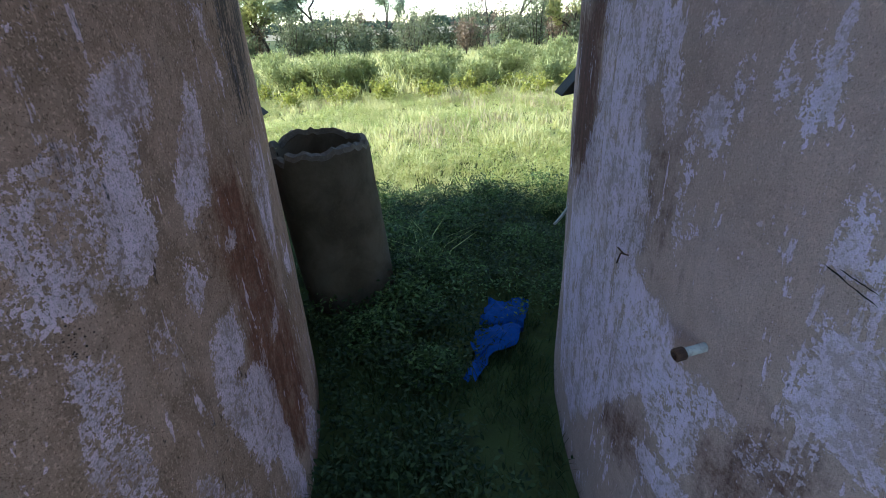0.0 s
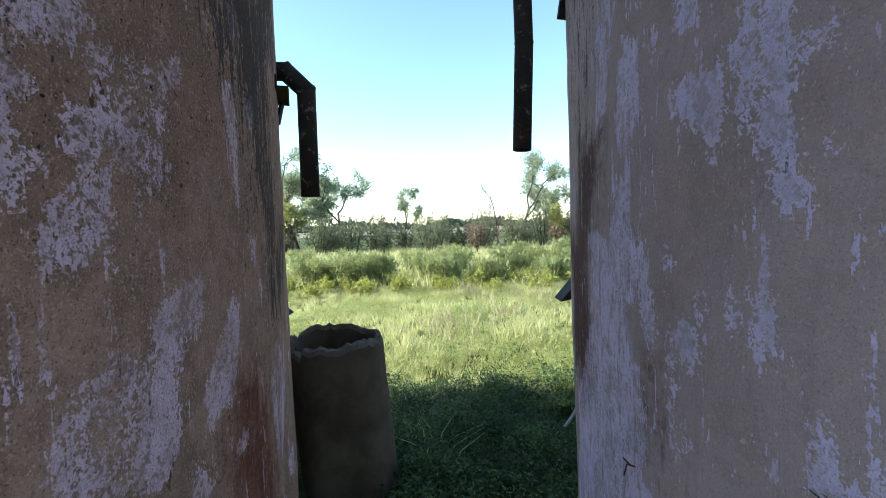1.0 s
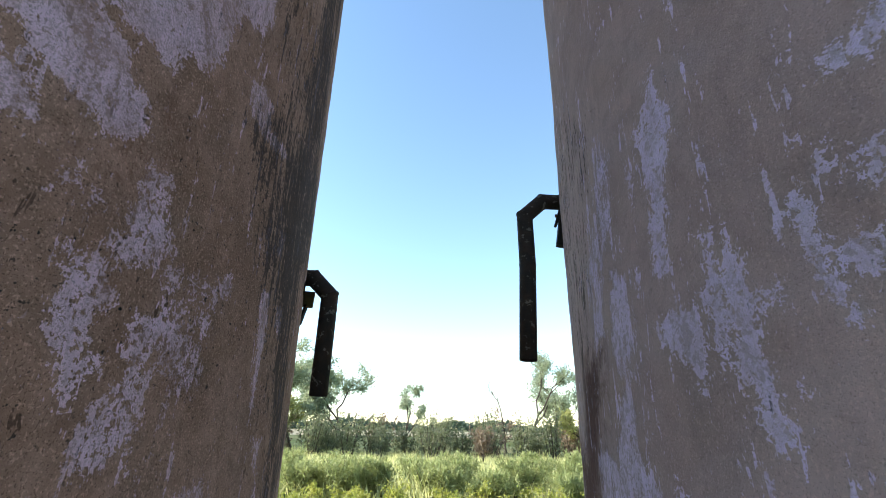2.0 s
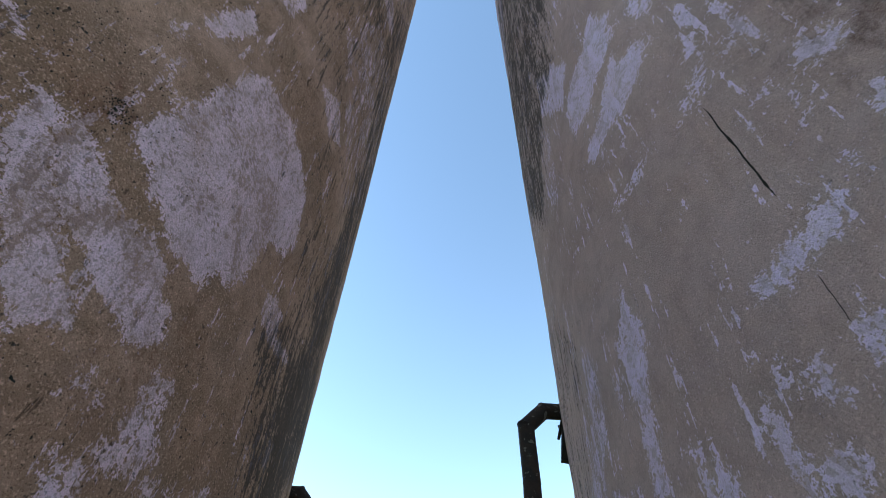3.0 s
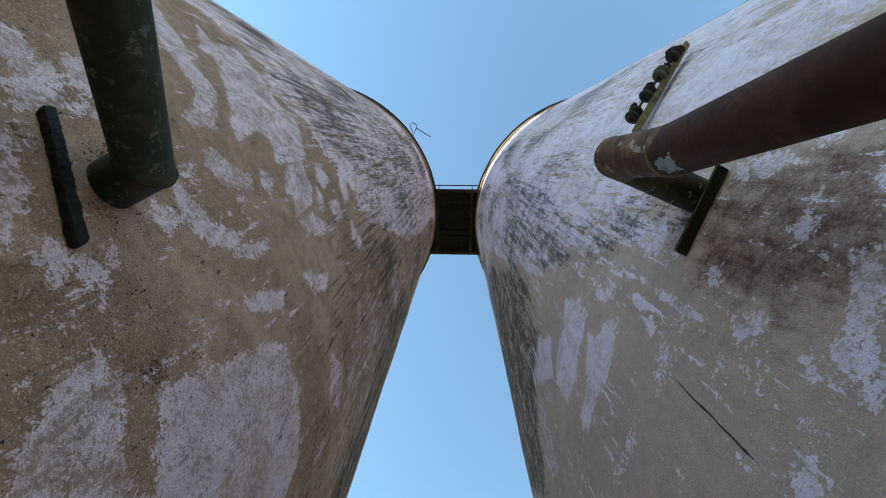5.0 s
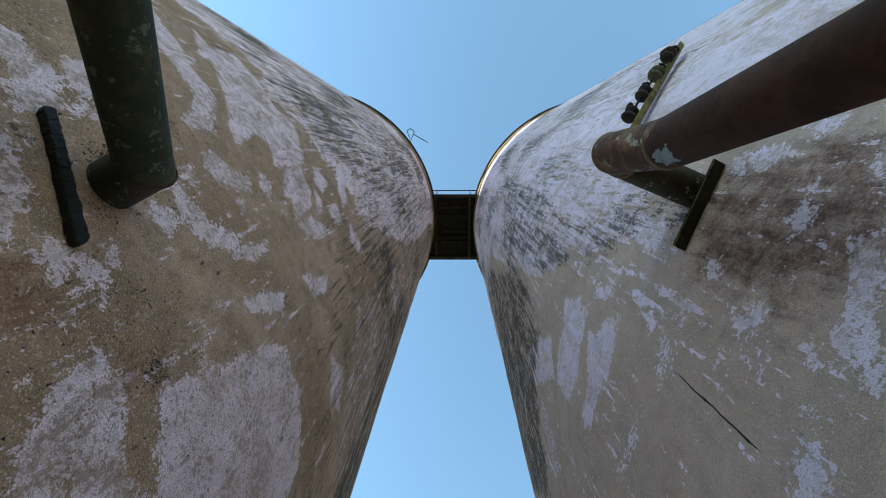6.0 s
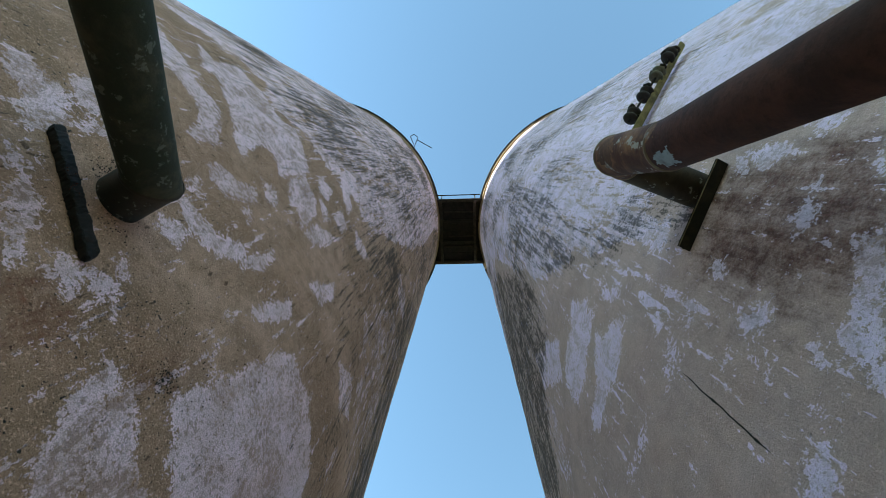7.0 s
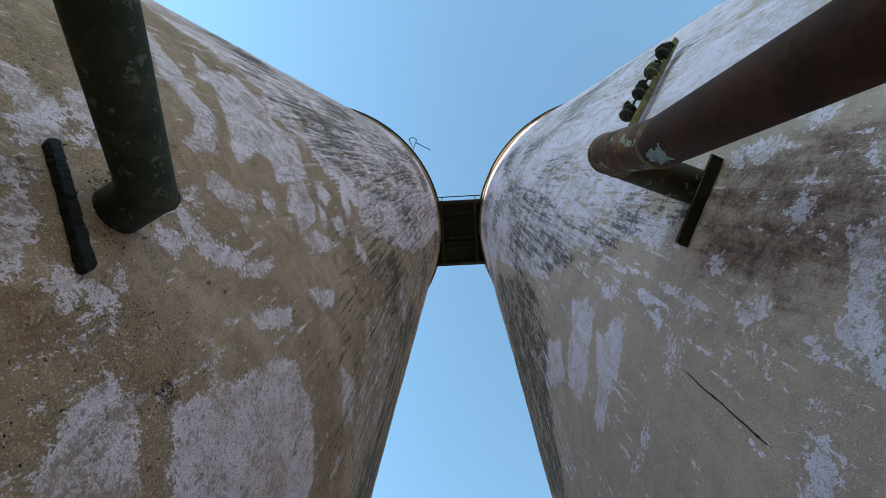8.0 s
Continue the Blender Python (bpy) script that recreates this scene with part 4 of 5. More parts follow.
# ---- bridge between the tank tops ----
BRIDGE_X, BRIDGE_Y, BRIDGE_LONG = -0.071, 0.229, 1.767
bridge = thing("bridge", (BRIDGE_X, BRIDGE_Y + BRIDGE_LONG / 2, HEIGHT), "dark timber footbridge between the two tank tops", "bridge")
for k in range(6):
    wide = BRIDGE_LONG / 6
    bm = box(bmesh.new(), (BRIDGE_X, BRIDGE_Y + wide * (k + 0.5), HEIGHT + 0.03 + 0.004 * (k % 2)), (2.0, wide - 0.001, 0.05), bevel=0.006)
    place(part("plank", bm, M_DECK), bridge)
for k in range(4):
    bm = box(bmesh.new(), (BRIDGE_X, BRIDGE_Y + 0.04 + (BRIDGE_LONG - 0.08) * k / 3, HEIGHT - 0.06), (1.8, 0.08, 0.13), bevel=0.006)
    place(part("beam", bm, M_DECK_EDGE if k in (0, 3) else M_DECK), bridge)
for x in (-0.46, 0.44):
    bm = box(bmesh.new(), (BRIDGE_X + x, BRIDGE_Y + BRIDGE_LONG / 2, HEIGHT - 0.135), (0.07, BRIDGE_LONG - 0.1, 0.05), bevel=0.006)
    place(part("batten", bm, M_DECK_EDGE, label="weathered end batten"), bridge)
for y, x in ((0.36, 0.02), (0.62, -0.1), (1.02, 0.1), (1.3, 0.0)):
    bm = box(bmesh.new(), (BRIDGE_X + x, BRIDGE_Y + y, HEIGHT - 0.015), (0.78, 0.045, 0.03), bevel=0.004)
    place(part("cross_strip", bm, M_DECK_EDGE), bridge)
place(part("hand_rail", rod(bmesh.new(), (BRIDGE_X - 0.62, BRIDGE_Y - 0.08, HEIGHT + 0.32), (BRIDGE_X + 0.62, BRIDGE_Y - 0.08, HEIGHT + 0.32), 0.014), M_IRON), bridge)
for x in (-0.44, 0.46):
    place(part("rail_post", rod(bmesh.new(), (BRIDGE_X + x, BRIDGE_Y + 0.0, HEIGHT - 0.02), (BRIDGE_X + x, BRIDGE_Y - 0.08, HEIGHT + 0.42), 0.014), M_IRON), bridge)


# ---- bent pipes ----
def gooseneck(label, points, radius, mats, flare=False, group="bent vent pipes"):
    """A pipe that leaves the wall, turns and ends open; one part for each straight piece."""
    pts = [Vector(p) for p in points]
    ob = thing("vent_pipe", pts[0], label, "pipe", group)
    axis = (pts[1] - pts[0]).cross(pts[-1] - pts[-2]).normalized()
    sides = 28
    rings = [ring(pts[0], pts[1] - pts[0], radius, sides, axis)]
    for i in range(1, len(pts) - 1):
        rings.append(mitre(pts[i], pts[i - 1], pts[i + 1], radius, axis, sides))
    rings.append(ring(pts[-1], pts[-1] - pts[-2], radius, sides, axis))
    names = ["stub"] + ["elbow_piece"] * (len(pts) - 3) + ["down_pipe"]
    for i, name in enumerate(names):
        last = i == len(names) - 1
        v, f = skin([rings[i], rings[i + 1]], False, False)
        if last:
            d = (pts[-1] - pts[-2]).normalized()
            v, f = skin([rings[i], rings[i + 1], ring(pts[-1], d, radius * 0.9, sides, axis), ring(pts[-1] - d * 0.35, d, radius * 0.88, sides, axis)], False, True)
        me = mesh_from(name, v, f, True)
        place(part(name, me, mats[min(i, len(mats) - 1)]), ob)
    # weld beads at the joints
    for i in range(1, len(pts) - 1):
        n = (rings[i][0] - rings[i][sides // 4]).cross(rings[i][0] - rings[i][sides // 2]).normalized()
        c = sum(rings[i], Vector()) / sides
        outer = [[c + (p - c) * 1.035 + n * o for p in rings[i]] for o in (-0.004, 0.004)]
        v, f = skin([[c + (p - c) * 0.99 + n * -0.007 for p in rings[i]], *outer, [c + (p - c) * 0.99 + n * 0.007 for p in rings[i]]], False, False)
        place(part("weld_seam", mesh_from("weld_seam", v, f, True), M_SEAM if M_PIPE_FLAKE in mats else mats[0]), ob)
    return ob


PIPE = 0.055
RUSTY = [(0.912, -0.448, 3.4), (0.611, -0.573, 3.389), (0.521, -0.592, 3.205), (0.549, -0.608, 2.897), (0.593, -0.761, 2.07)]
rusty_pipe = gooseneck("rusty brown steel pipe bent down from the wall", RUSTY, PIPE * 1.15, [M_PIPE_STUB, M_PIPE_FLAKE, M_PIPE_FLAKE, M_PIPE_RUST])
gooseneck("mossy black steel pipe swung back from the wall", [(-0.934, -0.5, 2.977), (-0.815, -0.558, 2.975), (-0.333, -1.585, 2.13)], PIPE * 1.30, [M_PIPE_DARK, M_PIPE_MOSS])
gooseneck("black steel pipe bent down from the wall", [(-0.886, 2.042, 2.68), (-0.779, 2.042, 2.676), (-0.678, 2.04, 2.574), (-0.68, 2.032, 2.035)], PIPE * 0.85, [M_PIPE_DARK])
gooseneck("crooked black steel pipe bent down from the wall", [(0.856, 2.168, 3.236), (0.563, 2.098, 3.21), (0.441, 2.044, 3.082), (0.44, 2.021, 2.767), (0.412, 1.995, 2.227)], PIPE * 0.85, [M_PIPE_DARK])


def pipe_flake(parent, a, b, radius, s1, s2, turn1, turn2, material, name, label, seed):
    """A thin scab of old paint on a pipe's skin, with a torn outline."""
    a, b = Vector(a), Vector(b)
    d = (b - a).normalized()
    u = d.cross(Vector((0, 1, 0))).normalized()
    w = d.cross(u)
    n = 18
    verts, faces = [], []
    for j in range(n + 1):
        for i in range(n + 1):
            s, t = s1 + (s2 - s1) * i / n, radians(turn1 + (turn2 - turn1) * j / n)
            verts.append(a.lerp(b, s) + (radius + 0.0012) * (math.cos(t) * u + math.sin(t) * w))
    for j in range(n):
        for i in range(n):
            x, y = (i + 0.5) / n * 2 - 1, (j + 0.5) / n * 2 - 1
            if x * x + y * y + 0.9 * noise.noise(Vector((x * 2.2, y * 2.2, seed))) + 0.35 * noise.noise(Vector((x * 6, y * 6, seed))) < 0.72:
                k = j * (n + 1) + i
                faces.append((k, k + 1, k + n + 2, k + n + 1))
    place(part(name, mesh_from(name, verts, faces, True), material, label=label), parent)


pipe_flake(rusty_pipe, RUSTY[3], RUSTY[4], PIPE * 1.15, 0.02, 0.13, 195, 255, M_FLAKE_BLUE, "paint_scab", "pale blue scab of old paint", 3.0)
pipe_flake(rusty_pipe, RUSTY[2], RUSTY[3], PIPE * 1.15, 0.02, 0.42, 130, 230, M_FLAKE_RUST, "rust_scab", "rough orange rust on the bend", 5.0)
pipe_flake(rusty_pipe, RUSTY[3], RUSTY[4], PIPE * 1.15, -0.02, 0.06, 120, 180, M_FLAKE_RUST, "rust_scab", "rough orange rust on the bend", 6.5)


# ---- bars on the walls ----
def wall_bar(axis, mirrored, a1, a2, z, size, material, label, off=0.022, rise=0.0):
    p, o1 = on_wall(axis, mirrored, a1, z, off)
    q, o2 = on_wall(axis, mirrored, a2, z + rise, off)
    ob = thing("wall_bar", (p + q) / 2, label, "bar", "bars under the pipes")
    d = (q - p).normalized()
    out = (o1 + o2).normalized()
    turn = Matrix((d, out, Vector((0, 0, 1)))).transposed()
    L = (q - p).length
    place(part("flange", box(bmesh.new(), (p + q) / 2 + Vector((0, 0, -size / 2)), (L, size, size * 0.16), turn, 0.002), material), ob)
    edge = (p + q) / 2 + out * (size * 0.5) + Vector((0, 0, -size * 0.57))
    place(part("worn_edge", rod(bmesh.new(), edge - d * (L / 2), edge + d * (L / 2), size * 0.05, 6), M_SEAM), ob)
    place(part("web", box(bmesh.new(), (p + q) / 2 - out * (size * 0.42), (L, size * 0.16, size * 0.82), turn, 0.002), material), ob)
    return ob


wall_bar(RIGHT, True, 24.47, 30.10, 3.280, 0.040, M_IRON, "rusty angle iron bolted under the bent pipe", rise=0.075)
right_bar = wall_bar(RIGHT, True, -24.8, -19.6, 3.16, 0.055, M_IRON, "rusty angle iron under the far bent pipe")
far_bar = wall_bar(LEFT, False, 15.2, 20.5, 2.54, 0.06, M_IRON, "dark iron bar under the far bent pipe")
bm = box(bmesh.new(), (0.645, 1.971, 2.989), (0.05, 0.04, 0.26), Matrix.Rotation(0.16, 3, "Y"), 0.002)
place(part("bracket", bm, M_IRON), right_bar)
bm = box(bmesh.new(), (0.62, 1.972, 3.04), (0.014, 0.035, 0.11), Matrix.Rotation(0.3, 3, "Y"), 0.002)
place(part("prong", bm, M_IRON), right_bar)
for dx, tip in ((0.0, 0.014), (0.022, -0.012)):
    prong = box(bmesh.new(), (-0.822 + dx, 1.995, 2.476 + tip), (0.012, 0.04, 0.13), Matrix.Rotation(0.25 if dx else -0.1, 3, "Y"), 0.002)
    place(part("prong", prong, M_IRON), far_bar)
p, o1 = on_wall(LEFT, False, -28.33, 2.895, 0.016)
q, o2 = on_wall(LEFT, False, -22.16, 2.757, 0.016)
charred_bar = thing("wall_bar", (p + q) / 2, "charred black timber bar fixed under the pipe", "bar", "bars under the pipes")
d = (q - p).normalized()
turn = Matrix((d, (o1 + o2).normalized(), Vector((0, 0, 1)))).transposed()
L = (q - p).length
rings = []
for i in range(141):
    x = L * (i / 140 - 0.5)
    loop_ = []
    for k in range(28):
        t = 2 * math.pi * k / 28
        c, s_ = math.cos(t), math.sin(t)
        w = Vector((x, 0.0145 * math.copysign(abs(c) ** 0.3, c), 0.019 * math.copysign(abs(s_) ** 0.22, s_)))
        end = 1.0 - 0.35 * max(0.0, abs(i / 70 - 1) - 0.94) / 0.06
        w += 0.0026 * noise.noise_vector(w * 34) + 0.0034 * noise.noise_vector(w * 210 + Vector((3, 1, 0)))
        loop_.append((p + q) / 2 + turn @ Vector((w.x, w.y * end, w.z * end)))
    rings.append(loop_)
v, f = skin(rings)
bm = mesh_from("timber", v, f, True)
place(part("timber", bm, M_CHAR), charred_bar)
bm = bmesh.new()
r = np.random.default_rng(8)
for _ in range(26):
    c = (p + q) / 2 + turn @ Vector((-0.022 + 0.016 * r.normal(), 0.012 + 0.002 * r.random(), 0.006 * r.normal() - 0.006))
    for v in bmesh.ops.create_icosphere(bm, subdivisions=1, radius=float(r.uniform(0.0012, 0.003)))["verts"]:
        v.co = c + Vector((v.co.x * 1.6, v.co.y, v.co.z * 0.7))
place(part("split_knot", bm, M_KNOT, label="reddish split knot"), charred_bar)

# ---- insulator rack ----
SPOOLS = (Vector((1.014, -0.833, 4.458)), Vector((1.322, -1.209, 4.738)))
p, o1 = on_wall(RIGHT, True, 32.9, 4.335, 0.035)
q, o2 = on_wall(RIGHT, True, 46.3, 4.88, 0.035)
rack = thing("insulator_rack", (p + q) / 2, "iron rack with four dark spool insulators on the wall", "insulator rack")
d, out = (q - p).normalized(), (o1 + o2).normalized()
out = (out - d * out.dot(d)).normalized()
side = d.cross(out)
turn = Matrix((d, out, side)).transposed()
long_ = (q - p).length
mid_out = (p + q) / 2 + out * 0.012
place(part("back_bar", box(bmesh.new(), mid_out, (long_, 0.016, 0.034), turn, 0.003), M_BRASSY, label="yellowish iron back bar"), rack)
place(part("bar_lip", box(bmesh.new(), mid_out + out * 0.014 + side * 0.018, (long_, 0.030, 0.008), turn, 0.002), M_BRASSY, label="yellowish iron back bar"), rack)
axis_ = (SPOOLS[1] - SPOOLS[0]).normalized()
place(part("rod", rod(bmesh.new(), SPOOLS[0] - axis_ * 0.05, SPOOLS[1] + axis_ * 0.075, 0.007, 10), M_IRON), rack)
place(part("rod_head", rod(bmesh.new(), SPOOLS[1] + axis_ * 0.068, SPOOLS[1] + axis_ * 0.08, 0.014, 6), M_IRON), rack)
for k in range(4):
    c = SPOOLS[0].lerp(SPOOLS[1], k / 3)
    prof = [(0.012, -0.036), (0.036, -0.036), (0.042, -0.027), (0.038, -0.014), (0.022, -0.008), (0.022, 0.008), (0.038, 0.014), (0.042, 0.027), (0.036, 0.036), (0.012, 0.036)]
    v, f = skin([ring(c + axis_ * h, axis_, r, 24) for r, h in prof])
    spool = place(part("spool", mesh_from("spool", v, f, True), M_GLAZE_PALE if k == 2 else M_GLAZE, label="greyish spool insulator" if k == 2 else ""), rack)
    # flat clevis strap bent round each spool, open towards the bar
    foot = mid_out + d * ((c - mid_out).dot(d)) + out * 0.02
    inward = (foot - c).normalized()
    across = axis_.cross(inward).normalized()
    reach = (foot - c).length
    path = [c + axis_ * 0.04 - inward * 0.034 - across * 0.02]
    path += [c + axis_ * (0.04 - 0.004 * s) + inward * (reach * 0.5 * math.sin(math.pi * s / 10) - 0.012) + across * (0.046 * -math.cos(math.pi * s / 10)) for s in range(11)]
    path.append(c - inward * 0.036 + across * 0.02)
    bm = bmesh.new()
    for a, b in zip(path, path[1:]):
        rod(bm, a, b, 0.0075, 6)
    place(part("clevis", bm, M_IRON), rack)
    place(part("lug", rod(bmesh.new(), c + inward * reach * 0.55, foot, 0.008, 8), M_IRON), rack)

# ---- stub on the right tank ----
p, out = on_wall(RIGHT, True, 9.00, 1.128, -0.01)
stub = thing("pipe_stub", p, "short white painted pipe stub with a rusty end", "pipe stub")
way = Vector((-0.979, -0.147, -0.14))
v, f = skin([ring(p, way, 0.0105, 14), ring(p + way * 0.065, way, 0.0105, 14)])
place(part("tube", mesh_from("tube", v, f, True), M_STUB), stub)
v, f = skin([ring(p + way * 0.06, way, 0.0145, 8), ring(p + way * 0.082, way, 0.0145, 8), ring(p + way * 0.084, way, 0.010, 8), ring(p + way * 0.07, way, 0.009, 8)])
place(part("rusty_nut", mesh_from("rusty_nut", v, f, False), M_STUB_TIP, label="rusty hexagonal end"), stub)


# ---- cracks, wires and loose sheet on the walls ----
M_CRACK = concrete_material("crack_dirt", (0.02, 0.018, 0.016), (0.035, 0.03, 0.025))


def crack(parent, axis, mirrored, a1, z1, a2, z2, width, seed, label):
    """A jagged open crack with broken edges, as a thin dark strip along the wall."""
    n = 40
    left, right = [], []
    for i in range(n + 1):
        s = i / n
        wob = (0.25 * width + 0.001) * noise.noise(Vector((s * 5, seed, 0))) + 0.12 * width * noise.noise(Vector((s * 31, seed, 2)))
        wid = width * (0.35 + 0.9 * abs(noise.noise(Vector((s * 13, seed, 5))))) * min(1, 6 * s + 0.2, 6 * (1 - s) + 0.2)
        p, out = on_wall(axis, mirrored, a1 + (a2 - a1) * s, z1 + (z2 - z1) * s, 0.013)
        side = out.cross(Vector((0, 0, 1)))
        d = side * (radians(a2 - a1) * axis[2]) * (-1 if mirrored else 1) + Vector((0, 0, z2 - z1))
        cross = out.cross(d).normalized()
        left.append(p + cross * (wob - wid / 2))
        right.append(p + cross * (wob + wid / 2))
    faces = [(i, i + 1, n + 2 + i, n + 1 + i) for i in range(n)]
    place(part("crack", mesh_from("crack", left + right, faces), M_CRACK, label=label), parent)


crack(tank_right, RIGHT, True, 18.49, 2.985, 18.53, 2.605, 0.0095, 1, "long dark crack in the render")
crack(tank_right, RIGHT, True, 12.20, 1.424, 13.77, 1.397, 0.004, 2, "fine double crack in the render")
crack(tank_right, RIGHT, True, 12.66, 1.426, 13.67, 1.414, 0.0035, 3, "fine double crack in the render")
crack(tank_right, RIGHT, True, 18.05, 2.418, 18.01, 2.318, 0.0036, 4, "fine crack in the render")

p, out = on_wall(RIGHT, True, 2.69, 1.173, 0.0)
hook = thing("wire_hook", p, "short rusty wire hook sticking out of the wall", "wire")
bm = bmesh.new()
for a, b_ in (((0, 0, 0), (0.02, 0.01, 0.004)), ((0.02, 0.01, 0.004), (0.034, -0.004, -0.02)), ((0.01, 0.005, 0.0), (0.03, 0.012, 0.022))):
    rod(bm, p + out * a[0] + Vector((0, a[1], a[2])), p + out * b_[0] + Vector((0, b_[1], b_[2])), 0.0022, 6)
place(part("wire", bm, M_STUB_TIP), hook)


def hood(at, size, lean, label):
    """A small folded sheet cover on the back of a tank wall."""
    at = Vector(at)
    w, d, h = size
    outer = [at + Vector(v) for v in ((0, -d / 2, 0), (lean * w, -d / 2, -h), (lean * w, d / 2, -h), (0, d / 2, 0), (-lean * 0.3 * w, 0, -h * 0.9))]
    verts = outer + [v + Vector((0, 0, 0.004)) for v in outer]
    faces = [(0, 1, 2, 3), (0, 4, 1), (3, 2, 4), (8, 7, 6, 5), (5, 6, 9), (8, 9, 7), (1, 6, 7, 2), (0, 5, 6, 1), (3, 8, 7, 2), (0, 3, 8, 5)]
    ob = thing("sheet_hood", at, label, "sheet metal")
    place(part("sheet", mesh_from("sheet", verts, faces), M_SHEET), ob)
    return ob


hood((0.74, 2.138, 1.585), (0.13, 0.14, 0.15), -1, "small dark sheet metal hood on the tank wall")
hood((-0.93, 2.143, 1.476), (0.08, 0.09, 0.07), 1, "small dark sheet metal hood on the tank wall")
verts = []
for i in range(9):
    s = i / 8
    c = Vector((0.642 - 0.085 * s * s, 1.843 + 0.01 * s, 1.045 - 0.19 * s))
    verts += [c + Vector((0.004, -0.018 * (1 - 0.5 * s), 0)), c + Vector((-0.004, 0.018 * (1 - 0.5 * s), 0)), c + Vector((0.008, 0, 0))]
faces = [(3 * i + k, 3 * i + (k + 1) % 3, 3 * i + 3 + (k + 1) % 3, 3 * i + 3 + k) for i in range(8) for k in range(3)]
strip_ob = thing("paint_strip", (0.642, 1.843, 1.035), "pale peeling strip curling off the wall", "peeling strip")
place(part("strip", mesh_from("strip", verts, faces, True), M_STRIP), strip_ob)

# ---- bits on the rims ----
loop = [(-1.311, -0.82, 14.175), (-1.185, -1.218, 14.245), (-1.096, -1.426, 14.285), (-1.2, -1.502, 14.285), (-1.297, -1.452, 14.265), (-1.217, -1.24, 14.245)]
bent_wire = thing("bent_wire", loop[0], "thin bent wire standing up from the roof edge", "wire")
bm = bmesh.new()
for a, b_ in zip(loop, loop[1:]):
    rod(bm, a, b_, 0.010, 6)
place(part("wire_loop", bm, M_IRON), bent_wire)
place(part("wire_end", rod(bmesh.new(), (-1.119, -1.353, 14.275), (-0.742, -1.135, 14.245), 0.011, 6), M_IRON), bent_wire)
for axis, mirrored, spots in ((LEFT, False, (-52.5, -16.0, 25.5)), (RIGHT, True, (59.0, 25.0, -22.5))):
    for a in spots:
        p, out = on_wall(axis, mirrored, a, HEIGHT - 0.03, 0.06)
        clamp = thing("rim_clamp", p, "dark iron clamp gripping the tank rim", "clamp", "clamps on the tank rims")
        turn = Matrix((out.cross(Vector((0, 0, 1))), out, Vector((0, 0, 1)))).transposed()
        place(part("clamp_plate", box(bmesh.new(), p, (0.28, 0.05, 0.10), turn, 0.006), M_ROOF), clamp)
        place(part("clamp_bolt", rod(bmesh.new(), p - turn @ Vector((0.17, 0.02, 0.10)), p + turn @ Vector((-0.17, 0.02, 0.06)), 0.012), M_IRON), clamp)

# ---- moss lumps on the left tank ----
def moss(parent, axis, mirrored, angle, z, wide, high, count, seed, label):
    """Small dark lumps of moss that cling to the render, thinning outwards."""
    r = np.random.default_rng(seed)
    bm = bmesh.new()
    for _ in range(count):
        a, h = angle + r.normal() * wide, z + r.normal() * high
        size = float(r.uniform(0.0006, 0.0024))
        p, out = on_wall(axis, mirrored, a, h, 0.004)
        made = bmesh.ops.create_icosphere(bm, subdivisions=1, radius=size)["verts"]
        for v in made:
            v.co = p + Vector((v.co.x * (1 + 0.4 * r.normal()), v.co.y, v.co.z)) + out * 0.001
    ob = place(part("moss_patch", bm, M_MOSS, label=label, smooth=True), parent)
    ob["kind"] = "stuff"
    return ob


moss(tank_left, LEFT, False, -25.8, 2.99, 0.55, 0.035, 230, 41, "dark moss lumps round the pipe foot")
moss(tank_left, LEFT, False, -23.5, 2.91, 0.5, 0.03, 70, 42, "dark moss lumps below the pipe foot")
moss(tank_left, LEFT, False, -16.2, 2.81, 0.35, 0.02, 140, 43, "cluster of dark moss specks")
moss(tank_left, LEFT, False, -16.5, 2.96, 2.6, 0.13, 130, 44, "scattered dark moss specks")
moss(tank_left, LEFT, False, -8.0, 1.32, 0.3, 0.03, 26, 45, "cluster of dark moss specks")

